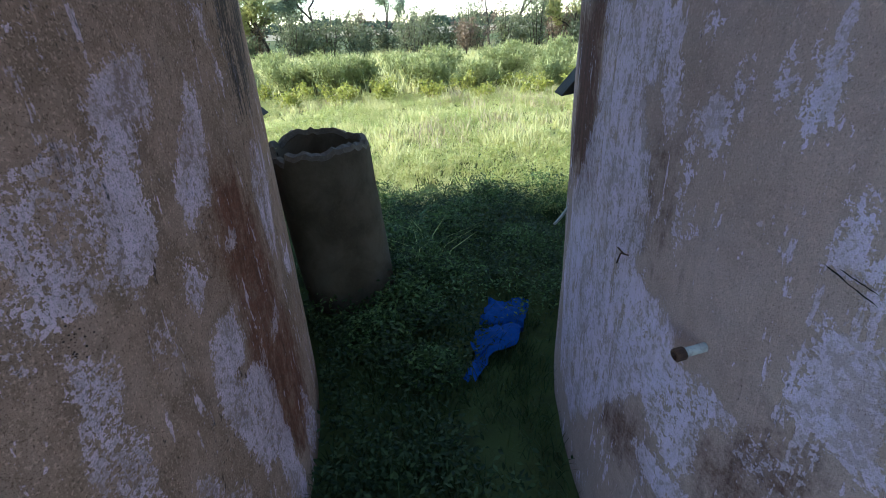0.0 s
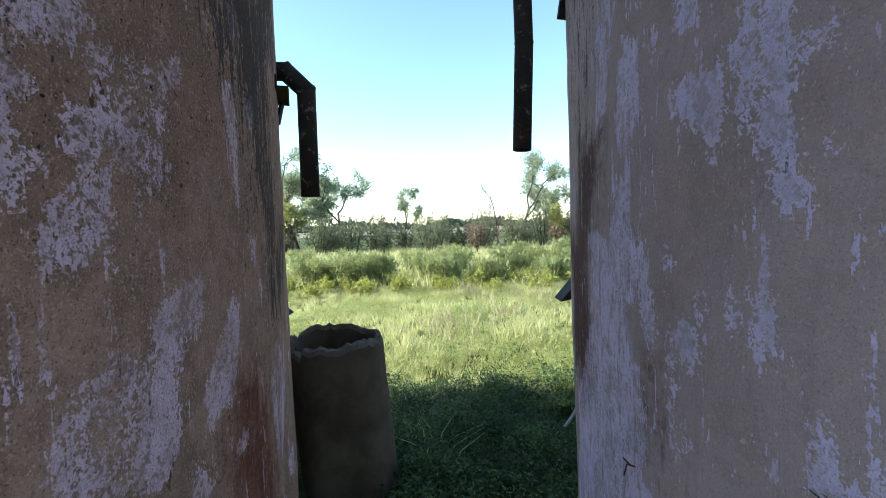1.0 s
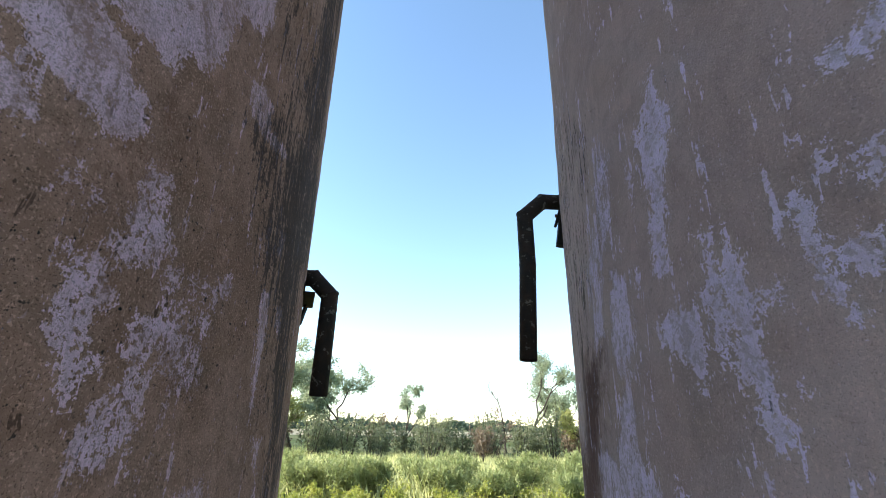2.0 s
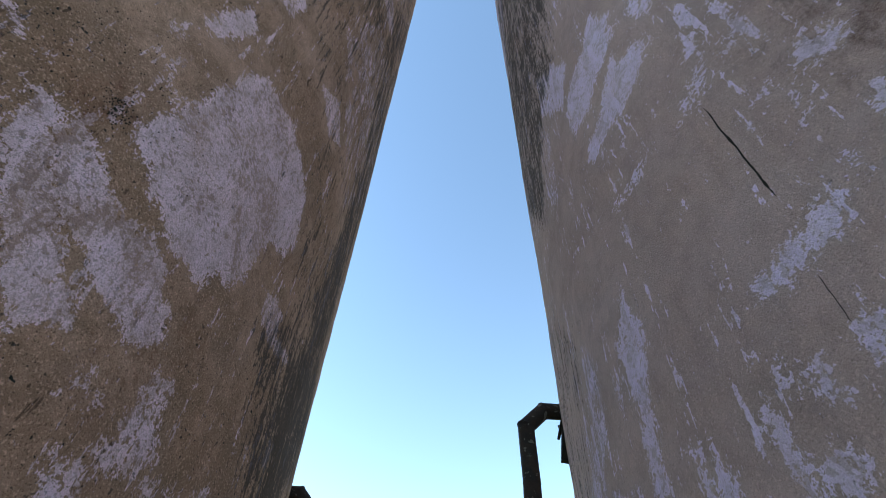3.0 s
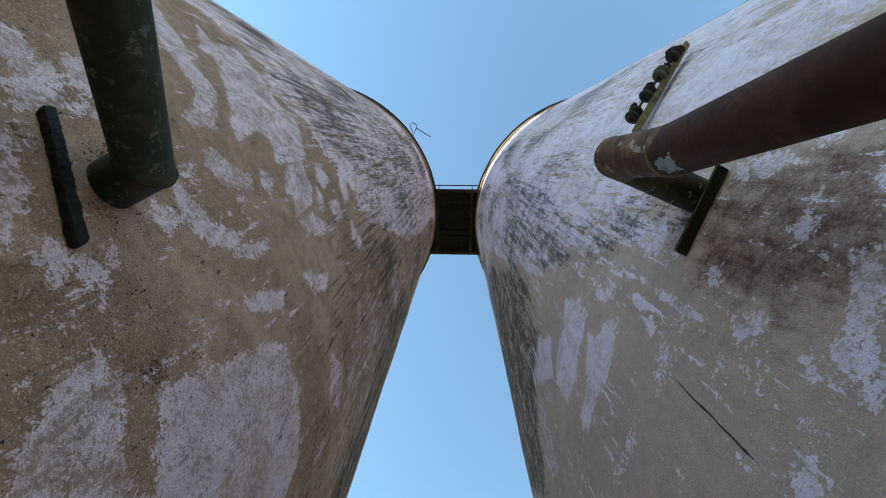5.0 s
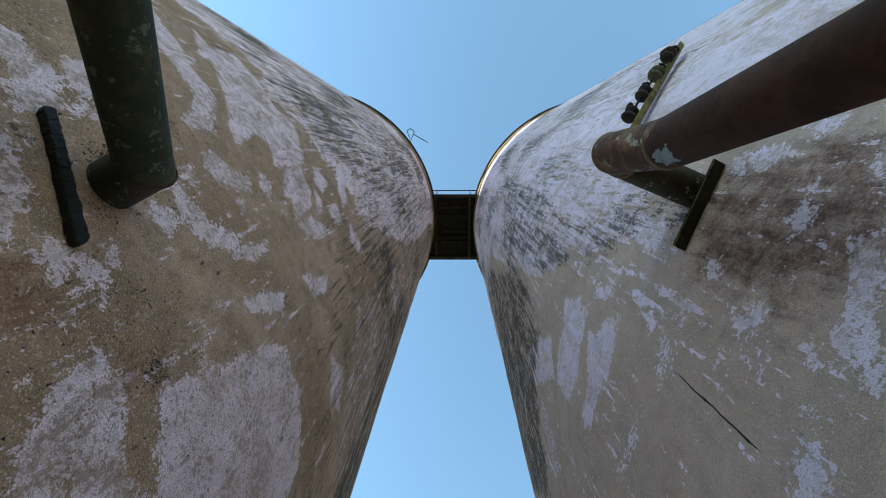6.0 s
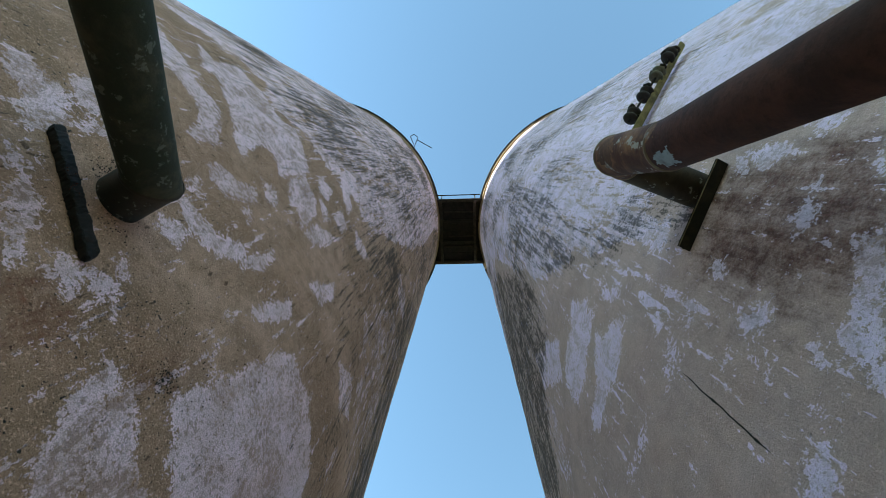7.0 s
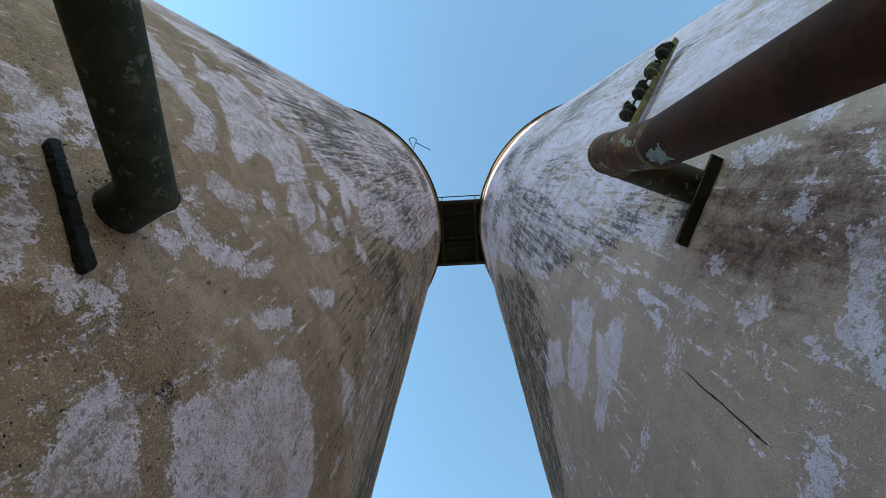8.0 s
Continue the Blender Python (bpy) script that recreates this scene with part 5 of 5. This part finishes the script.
# ---- culvert pipe ----
def culvert():
    cx, cy, r, h, t = -0.684, 2.744, 0.322, 1.129, 0.048
    ob = thing("culvert_pipe", (cx, cy, 0), "broken grey concrete culvert pipe standing upright on the grass", "culvert pipe")
    sides, levels = 72, 14

    def top(k):
        a = 2 * math.pi * k / sides
        chip = 0.040 * noise.noise(Vector((math.cos(a) * 2.2, math.sin(a) * 2.2, 5))) + 0.024 * noise.noise(Vector((math.cos(a) * 7, math.sin(a) * 7, 9)))
        notch = -0.07 if 0.60 < (k / sides) < 0.68 else (0.02 if 0.2 < (k / sides) < 0.4 else 0.0)
        return h + chip + notch

    verts, faces = [], []
    for j in range(levels + 1):
        for k in range(sides):
            a = 2 * math.pi * k / sides
            z = -0.1 + (top(k) - 0.03 + 0.1) * j / levels
            rr = r + 0.004 * noise.noise(Vector((math.cos(a) * 3, math.sin(a) * 3, z * 4)))
            verts.append((cx + rr * math.cos(a) - 0.075 * z, cy + rr * math.sin(a), z))
    for j in range(levels):
        for k in range(sides):
            faces.append((j * sides + k, j * sides + (k + 1) % sides, (j + 1) * sides + (k + 1) % sides, (j + 1) * sides + k))
    body = mesh_from("body", verts, faces, True)
    place(part("body", body, M_CULVERT), ob)
    verts = []
    for rr, dz in ((r, -0.03), (r - 0.008, 0.0), (r - t + 0.006, 0.008), (r - t, -0.03)):
        for k in range(sides):
            a = 2 * math.pi * k / sides
            z = top(k) + dz + (0.012 * noise.noise(Vector((a * 9, rr * 60, 2))) if dz > -0.02 else 0)
            verts.append((cx + rr * math.cos(a) - 0.075 * z, cy + rr * math.sin(a), z))
    faces = [(j * sides + k, j * sides + (k + 1) % sides, (j + 1) * sides + (k + 1) % sides, (j + 1) * sides + k) for j in range(3) for k in range(sides)]
    place(part("broken_rim", mesh_from("broken_rim", verts, faces), M_BREAK, label="pale chipped rim"), ob)
    verts = [(cx + (r - t) * math.cos(2 * math.pi * k / sides) - 0.075 * z, cy + (r - t) * math.sin(2 * math.pi * k / sides), z) for z in (0.0, 1.0) for k in range(sides)]
    for k in range(sides):
        x, y, z = verts[sides + k]
        verts[sides + k] = (x, y, top(k) - 0.03)
    faces = [(k, (k + 1) % sides, sides + (k + 1) % sides, sides + k) for k in range(sides)]
    place(part("lining", mesh_from("lining", verts, faces, True), M_CULVERT), ob)
    return ob


culvert()


# ---- tarpaulin scrap ----
def tarp_mesh():
    """A torn sheet: a wide piece with a narrow tail, creased, its edges sunk in the weeds."""
    n, m = 40, 22
    verts = []
    for j in range(m + 1):
        for i in range(n + 1):
            u, w = i / n, j / m - 0.5
            wide = 0.075 if u < 0.28 else 0.075 + 0.19 * min(1.0, (u - 0.28) / 0.09)
            x = 0.075 + 0.275 * u ** 0.9 + w * wide + (0.05 * min(1, max(0, (u - 0.28) / 0.1)))
            y = 1.36 + 0.73 * u + 0.02 * math.sin(w * 9)
            x += 0.014 * noise.noise(Vector((u * 14, w * 3, 8)))
            y += 0.02 * noise.noise(Vector((w * 9, u * 4, 6)))
            f = 0.068 + 0.03 * noise.noise(Vector((x * 9, y * 9, 1))) + 0.012 * noise.noise(Vector((x * 30, y * 30, 4))) + 0.02 * abs(noise.noise(Vector((x * 14 + y * 6, y * 3, 7))))
            f -= 0.05 * max(0.0, abs(w) * 2 - 0.8) * 5 * abs(noise.noise(Vector((u * 11, w * 4, 2)))) + (0.05 if 0.60 < u < 0.66 else 0.0) + (0.03 if u < 0.28 else 0)
            verts.append((0.095 + (x - 0.06) * 1.002, 1.684 + (y - 1.36) * 0.983, max(0.012, f)))
    faces = [(j * (n + 1) + i, j * (n + 1) + i + 1, (j + 1) * (n + 1) + i + 1, (j + 1) * (n + 1) + i) for j in range(m) for i in range(n)]
    return mesh_from("tarpaulin", verts, faces, True)


tarp = part("tarpaulin", tarp_mesh(), M_TARP)
tagged(tarp, "crumpled scrap of blue plastic tarpaulin in the grass", "tarpaulin")


# ---- grass ----
def blades(name, xs, ys, hs, width, lean, material, label, rng, sheet=True):
    """Many grass blades as one mesh: each a bent, tapering strip."""
    n = len(xs)
    ang = rng.uniform(0, 2 * np.pi, n)
    away = rng.uniform(0, 2 * np.pi, n)
    ln = hs * lean * rng.uniform(0.3, 1.2, n)
    w = width * rng.uniform(0.6, 1.3, n)
    zs = np.array([lift(x, y) for x, y in zip(xs, ys)])
    base = np.stack([xs, ys, zs], 1)
    sidev = np.stack([np.cos(ang), np.sin(ang), np.zeros(n)], 1)
    bend = np.stack([np.cos(away), np.sin(away), np.zeros(n)], 1)
    up = np.array([0, 0, 1.0])
    mid = base + up * (hs * 0.55)[:, None] + bend * (ln * 0.3)[:, None]
    tip = base + up * hs[:, None] + bend * ln[:, None]
    V = np.stack([base - sidev * w[:, None] * 0.5, base + sidev * w[:, None] * 0.5, mid - sidev * w[:, None] * 0.45, mid + sidev * w[:, None] * 0.45, tip], 1).reshape(-1, 3)
    k = np.arange(n)[:, None] * 5
    quads = (k + np.array([0, 1, 3, 2])).reshape(-1)
    tris = (k + np.array([2, 3, 4])).reshape(-1)
    me = bpy.data.meshes.new(name)
    me.vertices.add(n * 5)
    me.vertices.foreach_set("co", V.ravel())
    me.loops.add(n * 7)
    me.loops.foreach_set("vertex_index", np.r_[quads, tris].astype(np.int32))
    me.polygons.add(n * 2)
    me.polygons.foreach_set("loop_start", np.r_[np.arange(n) * 4, n * 4 + np.arange(n) * 3].astype(np.int32))
    me.update(calc_edges=True)
    me.validate()
    ob = part(name, me, material)
    return tagged(ob, label, "grass", kind="stuff")


def leaves(name, P, size, material, rng, flat=0.5, slim=0.3, rise=0.0):
    """Many small leaves as one mesh: folded diamonds turned at random."""
    n = len(P)
    d = rng.normal(size=(n, 3))
    d[:, 2] = d[:, 2] * (1 - flat) + rise
    d /= np.linalg.norm(d, axis=1)[:, None]
    s = np.cross(d, rng.normal(size=(n, 3)) * (1 - flat * 0.7) + np.array([0, 0, flat * 2.5]))
    s /= np.linalg.norm(s, axis=1)[:, None] + 1e-9
    L = size * rng.uniform(0.6, 1.4, n)[:, None]
    up = np.cross(s, d)
    V = np.stack([P, P + d * L * 0.5 + s * L * slim + up * L * 0.08, P + d * L, P + d * L * 0.5 - s * L * slim + up * L * 0.08], 1).reshape(-1, 3)
    k = np.arange(n)[:, None] * 4
    idx = (k + np.array([0, 1, 2, 0, 2, 3])).reshape(-1)
    me = bpy.data.meshes.new(name)
    me.vertices.add(n * 4)
    me.vertices.foreach_set("co", V.ravel())
    me.loops.add(n * 6)
    me.loops.foreach_set("vertex_index", idx.astype(np.int32))
    me.polygons.add(n * 2)
    me.polygons.foreach_set("loop_start", (np.arange(n * 2) * 3).astype(np.int32))
    me.update(calc_edges=True)
    me.validate()
    return me


def outside(xs, ys, pad=0.02):
    """Keeps what does not stand in a tank or in the culvert."""
    ok = np.hypot(xs - LEFT[0], ys - LEFT[1]) > LEFT[2] + pad
    ok &= np.hypot(xs - RIGHT[0], ys - RIGHT[1]) > RIGHT[2] + pad
    ok &= np.hypot(xs - -0.75, ys - 2.74) > 0.34
    return ok


def patch(xs, ys, scale, seed):
    return np.array([noise.noise(Vector((x * scale, y * scale, seed))) for x, y in zip(xs, ys)])


rng = np.random.default_rng(5)


def tufts(x0, x1, y0, y1, count, per, height, spread, seed, gate=None):
    """Places and heights of blades that grow in tufts."""
    r = np.random.default_rng(seed)
    cx, cy = r.uniform(x0, x1, count), r.uniform(y0, y1, count)
    if gate is not None:
        keep = patch(cx, cy, gate[0], seed) > gate[1]
        cx, cy = cx[keep], cy[keep]
    h = height * (1 + 0.75 * patch(cx, cy, 0.6, seed + 3)) * r.uniform(0.55, 1.35, len(cx))
    k = np.repeat(np.arange(len(cx)), per)
    xs, ys = cx[k] + r.normal(size=len(k)) * spread * h[k], cy[k] + r.normal(size=len(k)) * spread * h[k]
    hs = h[k] * r.uniform(0.5, 1.15, len(k))
    keep = outside(xs, ys)
    return xs[keep], ys[keep], np.clip(hs[keep], 0.03, None), r


def grass(name, material, label, width, lean, **spec):
    xs, ys, hs, r = tufts(**spec)
    return blades(name, xs, ys, hs, width, lean, material, label, r)


# between the tanks: leafy weeds over dark soil, the shade put into their greens
grass("passage_grass", M_GRASS_SHADE, "short green grass between the tanks, darkened for the shade", 0.0045, 1.0, x0=-2.2, x1=2.4, y0=-2.5, y1=4.6, count=3000, per=18, height=0.12, spread=0.45, seed=31)
r = np.random.default_rng(32)
cx, cy = r.uniform(-2.2, 2.4, 1500), r.uniform(-2.5, 4.9, 1500)
cx, cy = np.r_[cx, r.uniform(-0.9, 0.9, 420)], np.r_[cy, r.uniform(0.8, 4.6, 420)]
keep = patch(cx, cy, 0.9, 21) > -0.22
cx, cy = cx[keep], cy[keep]
plant_h = 0.15 * (1 + 0.9 * patch(cx, cy, 1.2, 4)) * r.uniform(0.5, 1.5, len(cx)) + np.clip(cy - 2.4, 0, 2) * 0.045
k = np.repeat(np.arange(len(cx)), 34)
P = np.stack([cx[k] + r.normal(size=len(k)) * 0.055, cy[k] + r.normal(size=len(k)) * 0.055, plant_h[k] * r.uniform(0.25, 1.0, len(k)) ** 0.6], 1)
P = P[outside(P[:, 0], P[:, 1], 0.03)]
tagged(part("passage_weeds", leaves("passage_weeds", P, 0.030, M_GRASS_SHADE, r, 0.6, 0.24), M_GRASS_SHADE), "low leafy green weeds covering the ground, darkened for the shade", "weeds", kind="stuff")
# leafier clumps; their brighter green stands in for daylight entering the passage
cx, cy = r.uniform(-1.2, 1.4, 330), r.uniform(2.2, 4.7, 330)
tall = 0.15 * (1 + 0.8 * patch(cx, cy, 1.1, 12)) * r.uniform(0.5, 1.5, len(cx))
k = np.repeat(np.arange(len(cx)), 40)
Q = np.stack([cx[k] + r.normal(size=len(k)) * 0.07, cy[k] + r.normal(size=len(k)) * 0.07, tall[k] * r.uniform(0.3, 1.0, len(k)) ** 0.6 + 0.03], 1)
Q = Q[outside(Q[:, 0], Q[:, 1], 0.03)]
tagged(part("leafy_weeds", leaves("leafy_weeds", Q, 0.030, M_LEAFY, r, 0.5, 0.22), M_LEAFY), "green leafy weeds at the end of the passage, brightened for the light there", "weeds", kind="stuff")
# bushier clumps beside the culvert and in the middle of the passage
spots = [(-0.12, 2.75, 0.36), (-0.25, 2.35, 0.30), (-0.35, 3.2, 0.40), (0.0, 3.4, 0.38), (-0.42, 2.05, 0.26), (0.25, 3.7, 0.36), (0.62, 3.1, 0.3), (-0.1, 1.75, 0.2), (0.5, 4.1, 0.34), (-0.6, 3.9, 0.34)]
Q = []
for x, y, high in spots:
    count = int(3800 * high)
    turn_, out_ = r.uniform(0, 2 * np.pi, count), r.uniform(0, 1, count) ** 0.6 * high * 0.85
    Q.append(np.stack([x + np.cos(turn_) * out_, y + np.sin(turn_) * out_, high * (1 - (out_ / high) ** 2) * r.uniform(0.35, 1.05, count) + 0.02], 1))
Q = np.concatenate(Q)
Q = Q[outside(Q[:, 0], Q[:, 1], 0.03)]
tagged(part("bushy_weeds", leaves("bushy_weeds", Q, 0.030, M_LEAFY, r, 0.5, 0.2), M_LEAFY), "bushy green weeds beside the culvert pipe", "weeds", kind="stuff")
xs, ys = r.normal(size=16) * 0.12 - 0.2, r.normal(size=16) * 0.12 + 3.1
blades("arching_grass", xs, ys, r.uniform(0.36, 0.52, 16), 0.012, 1.3, M_GRASS_LIME, "pale arching grass blades in the shade", r)

# the meadow in the sun, its greens coloured lighter for the sunlight
grass("meadow_grass", M_GRASS_SUN, "green meadow grass behind the tanks, coloured pale for the sun", 0.010, 0.7, x0=-6, x1=6.5, y0=3.9, y1=13.5, count=5200, per=18, height=0.115, spread=0.42, seed=11)
grass("lime_grass", M_GRASS_LIME, "lime green grass tufts in the meadow, coloured bright for the sun", 0.010, 0.8, x0=-6, x1=6.5, y0=3.9, y1=13.5, count=3600, per=16, height=0.11, spread=0.45, seed=16)
grass("tall_grass", M_GRASS_DRY, "straw coloured tall grass heads in the meadow", 0.014, 0.5, x0=-6, x1=6.5, y0=6.5, y1=13.5, count=700, per=10, height=0.24, spread=0.3, seed=12, gate=(0.35, -0.1))
grass("tussock_grass", M_GRASS_SUN, "taller tussocks in rows across the meadow, coloured pale for the sun", 0.012, 0.55, x0=-6, x1=6.5, y0=5.5, y1=13.5, count=1500, per=26, height=0.22, spread=0.26, seed=18, gate=(0.8, 0.12))
r = np.random.default_rng(61)
cx, cy = r.uniform(-5, 5.5, 5200), 3.9 + 9.5 * r.uniform(0, 1, 5200) ** 1.3
keep = patch(cx, cy, 0.55, 33) > -0.05
cx, cy = cx[keep], cy[keep]
herb = 0.11 * (1 + 0.8 * patch(cx, cy, 0.8, 34)) * r.uniform(0.5, 1.5, len(cx))
k = np.repeat(np.arange(len(cx)), 26)
Q = np.stack([cx[k] + r.normal(size=len(k)) * 0.07, cy[k] + r.normal(size=len(k)) * 0.07, herb[k] * r.uniform(0.3, 1.0, len(k)) ** 0.6 + 0.02], 1)
Q = Q[outside(Q[:, 0], Q[:, 1], 0.03)]
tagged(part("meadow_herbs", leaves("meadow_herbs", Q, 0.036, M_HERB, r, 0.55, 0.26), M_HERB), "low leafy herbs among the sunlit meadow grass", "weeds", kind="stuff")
grass("far_meadow", M_GRASS_SUN, "rough green meadow growth further out, coloured pale for the sun", 0.04, 0.6, x0=-18, x1=19, y0=13, y1=37, count=2600, per=14, height=0.45, spread=0.4, seed=13)
grass("side_grass", M_GRASS_SUN, "meadow grass beside the tanks", 0.03, 0.7, x0=-14, x1=-5.5, y0=-8, y1=14, count=900, per=10, height=0.22, spread=0.5, seed=14)
grass("side_grass", M_GRASS_SUN, "meadow grass beside the tanks", 0.03, 0.7, x0=6, x1=14, y0=-8, y1=14, count=900, per=10, height=0.22, spread=0.5, seed=15)
# out of view; dark green keeps bounced light off the lower walls
grass("back_grass", M_GRASS_SHADE, "unseen meadow grass in front of the tanks, darkened to bounce less light", 0.03, 0.7, x0=-6, x1=6.5, y0=-9, y1=-2.6, count=900, per=10, height=0.10, spread=0.5, seed=17, gate=(0.5, 0.15))


# ---- shrubs and trees ----
def stem_tube(bm, pts, r0, r1, sides=5):
    rings = []
    for i, p in enumerate(pts):
        d = pts[min(i + 1, len(pts) - 1)] - pts[max(i - 1, 0)]
        rings.append(ring(p, d, r0 + (r1 - r0) * i / (len(pts) - 1), sides))
    v, f = skin(rings)
    made = [bm.verts.new(x) for x in v]
    for q in f:
        bm.faces.new([made[i] for i in q])


def shrub(name, at, height, spread, seed, count, leaf, material, label, category, group, stems=9, slim=0.3, rise=0.0):
    r = np.random.default_rng(seed)
    ob = thing(name, at, label, category, group)
    bm = bmesh.new()
    P = []
    for s in range(stems):
        a, lean = r.uniform(0, 2 * np.pi), r.uniform(0.1, 1.0) * spread
        top = Vector((math.cos(a) * lean, math.sin(a) * lean, height * r.uniform(0.6, 1.05)))
        foot = Vector((math.cos(a), math.sin(a), 0)) * lean * 0.3 + Vector((0, 0, -0.05))
        pts = [foot.lerp(top, q) + Vector((0, 0, 0.08 * height * math.sin(q * 3.1))) for q in (0, 0.35, 0.7, 1.0)]
        stem_tube(bm, pts, 0.012 * height, 0.003 * height, 4)
        k = count // stems
        q = r.uniform(0.12, 1.0, k) ** 0.8
        base = np.array([pts[0].lerp(pts[3], float(x)) for x in q])
        P.append(base + r.normal(size=(k, 3)) * np.array([0.16, 0.16, 0.10]) * spread * (1.2 - 0.7 * q)[:, None])
    part("woody_stem", bm, M_BARK, ob)
    P = np.concatenate(P)
    P[:, 2] = np.clip(P[:, 2], 0.02, None)
    part("foliage", leaves("foliage", P, leaf, material, r, 0.2, slim, rise), material, ob)
    return ob


def tree(name, at, height, spread, seed, count, leaf, material, label, forks=3, start=0.25, bare=False):
    """A tapered trunk with forking limbs; clumps of leaves on the twigs, with gaps between them."""
    r = np.random.default_rng(seed)
    ob = thing(name, at, label, "tree", "trees beyond the meadow")
    bm = bmesh.new()
    tips = []

    def grow(p, d, length, radius, depth):
        pts = [p]
        for _ in range(4):
            d = (d + Vector(r.normal(size=3)) * 0.16 + Vector((0, 0, 0.06))).normalized()
            pts.append(pts[-1] + d * length / 4)
        stem_tube(bm, pts, radius, radius * 0.6, 6 if depth > 1 else 4)
        if depth <= 1:
            tips.extend(pts[2:])
        if depth == 0:
            return
        for k in range(forks if depth > 1 else 3):
            at_ = pts[int(r.integers(2, 5))]
            side = Vector(r.normal(size=3))
            side = (side - d * side.dot(d)).normalized()
            nd = (d * 0.75 + side * spread * r.uniform(0.6, 1.2)).normalized()
            grow(at_, nd, length * r.uniform(0.55, 0.8), radius * 0.55, depth - 1)

    grow(Vector((0, 0, -0.1)), Vector((r.normal() * 0.1, r.normal() * 0.1, 1)).normalized(), height * 0.42, height * 0.017, 3)
    part("trunk", bm, M_BARK, ob)
    if not bare:
        T = np.array([t for t in tips if t.z > start * height])
        T = T[r.random(len(T)) > 0.5]
        P = T[r.integers(0, len(T), int(count * 0.55))] + r.normal(size=(int(count * 0.55), 3)) * height * 0.027
        part("crown", leaves("crown", P, leaf, material, r, 0.1), material, ob)
    return ob


for k in range(34):
    x = -10.5 + 0.66 * k + 0.3 * math.sin(k * 5.1)
    y = 14.0 + 1.3 * (k % 3) + 0.5 * math.sin(k * 2.3)
    shrub("willow_shrub", (x, y, 0), 0.86 + 0.15 * math.sin(k * 1.7) + 0.08 * (k % 3) + (0.4 if x > 4.5 else 0), 0.85, 100 + k, 3000, 0.14, M_WILLOW,
          "light green bushy shrub at the meadow edge", "shrub", "shrubs along the meadow", 22, 0.11, 1.0)
for k in range(30):
    x = -8.5 + 0.58 * k + 0.3 * math.sin(k * 3.3)
    shrub("yellow_weed", (x, 12.6 + 0.6 * math.sin(k * 2.9), 0), 0.48 + 0.12 * math.sin(k * 2.1), 0.5, 300 + k, 420, 0.07, M_WEED_YELLOW,
          "low yellow green weed in front of the shrubs", "weed", "weeds along the shrubs", 8)
for k in range(44):
    x = -20 + 0.95 * k + 0.6 * math.sin(k * 4.7)
    red = k % 7 == 2
    shrub("hedge_bush", (x, 34.5 + 2.2 * math.sin(k * 2.1), 0), 2.45 + 0.6 * math.sin(k * 1.3 + 1) + 0.35 * math.sin(k * 3.7), 1.5, 500 + k, 1500, 0.15, M_HEDGE_RED if red else M_HEDGE,
          "reddish brown hedge bush" if red else "dark green hedge bush below the trees", "bush", "hedge beyond the meadow", 12)
tree("tree", (-12.3, 38, 0), 10.6, 0.75, 21, 15000, 0.19, M_TREE, "airy green tree with several leaning trunks", 4, 0.12)
tree("tree", (-11.0, 35.0, 0), 5.8, 0.85, 22, 10000, 0.17, M_TREE_YELLOW, "low yellow green tree beside the larger one", 4, 0.2)
tree("tree", (-8.4, 38.5, 0), 8.0, 0.75, 23, 13000, 0.18, M_TREE, "airy green tree with thin limbs", 4, 0.12)
tree("tree", (-3.5, 42, 0), 6.4, 0.5, 24, 3500, 0.19, M_TREE, "slender lone tree with a small crown", 3, 0.45)
tree("tree", (6.4, 38, 0), 7.9, 0.5, 25, 8000, 0.16, M_TREE, "thin pale green tree", 3, 0.3)
tree("tree", (8.6, 38.5, 0), 8.3, 0.6, 26, 9000, 0.17, M_TREE, "airy green tree with an open crown", 3, 0.3)
tree("tree", (9.6, 34.5, 0), 5.4, 0.8, 27, 10000, 0.17, M_TREE_YELLOW, "bushy yellow green tree", 4, 0.15)
tree("dead_tree", (-1.8, 41, 0), 3.6, 0.4, 28, 0, 0.1, M_TREE, "bare dead thin tree", 2, bare=True)
tree("dead_tree", (4.6, 39, 0), 6.2, 0.35, 29, 0, 0.1, M_TREE, "bare dead thin tree", 2, bare=True)
tree("dead_tree", (4.0, 38, 0), 4.4, 0.5, 30, 900, 0.14, M_HEDGE_RED, "half dead thin tree with reddish leaves", 3)

# pale open land and the wood on the horizon
strip = part("dry_field", mesh_from("dry_field", [(-120, 110, 0.02), (160, 110, 0.02), (300, 330, 0.02), (-260, 330, 0.02)], [(0, 1, 2, 3)]), M_GRASS_DRY)
tagged(strip, "pale dry open field in the distance", "field", kind="structure")
r = np.random.default_rng(77)
n = 16000
ang = r.uniform(-1.25, 1.25, n)
rad = r.uniform(380, 430, n)
crest = 5.0 + 2.0 * np.sin(ang * 23) + 1.5 * np.sin(ang * 61 + 1)
P = np.stack([np.sin(ang) * rad, np.cos(ang) * rad, r.uniform(0, 1, n) ** 0.7 * crest], 1)
tagged(part("far_wood", leaves("far_wood", P, 3.0, M_FAR, r, 0.0), M_FAR), "low dark wood along the horizon", "wood", kind="stuff")
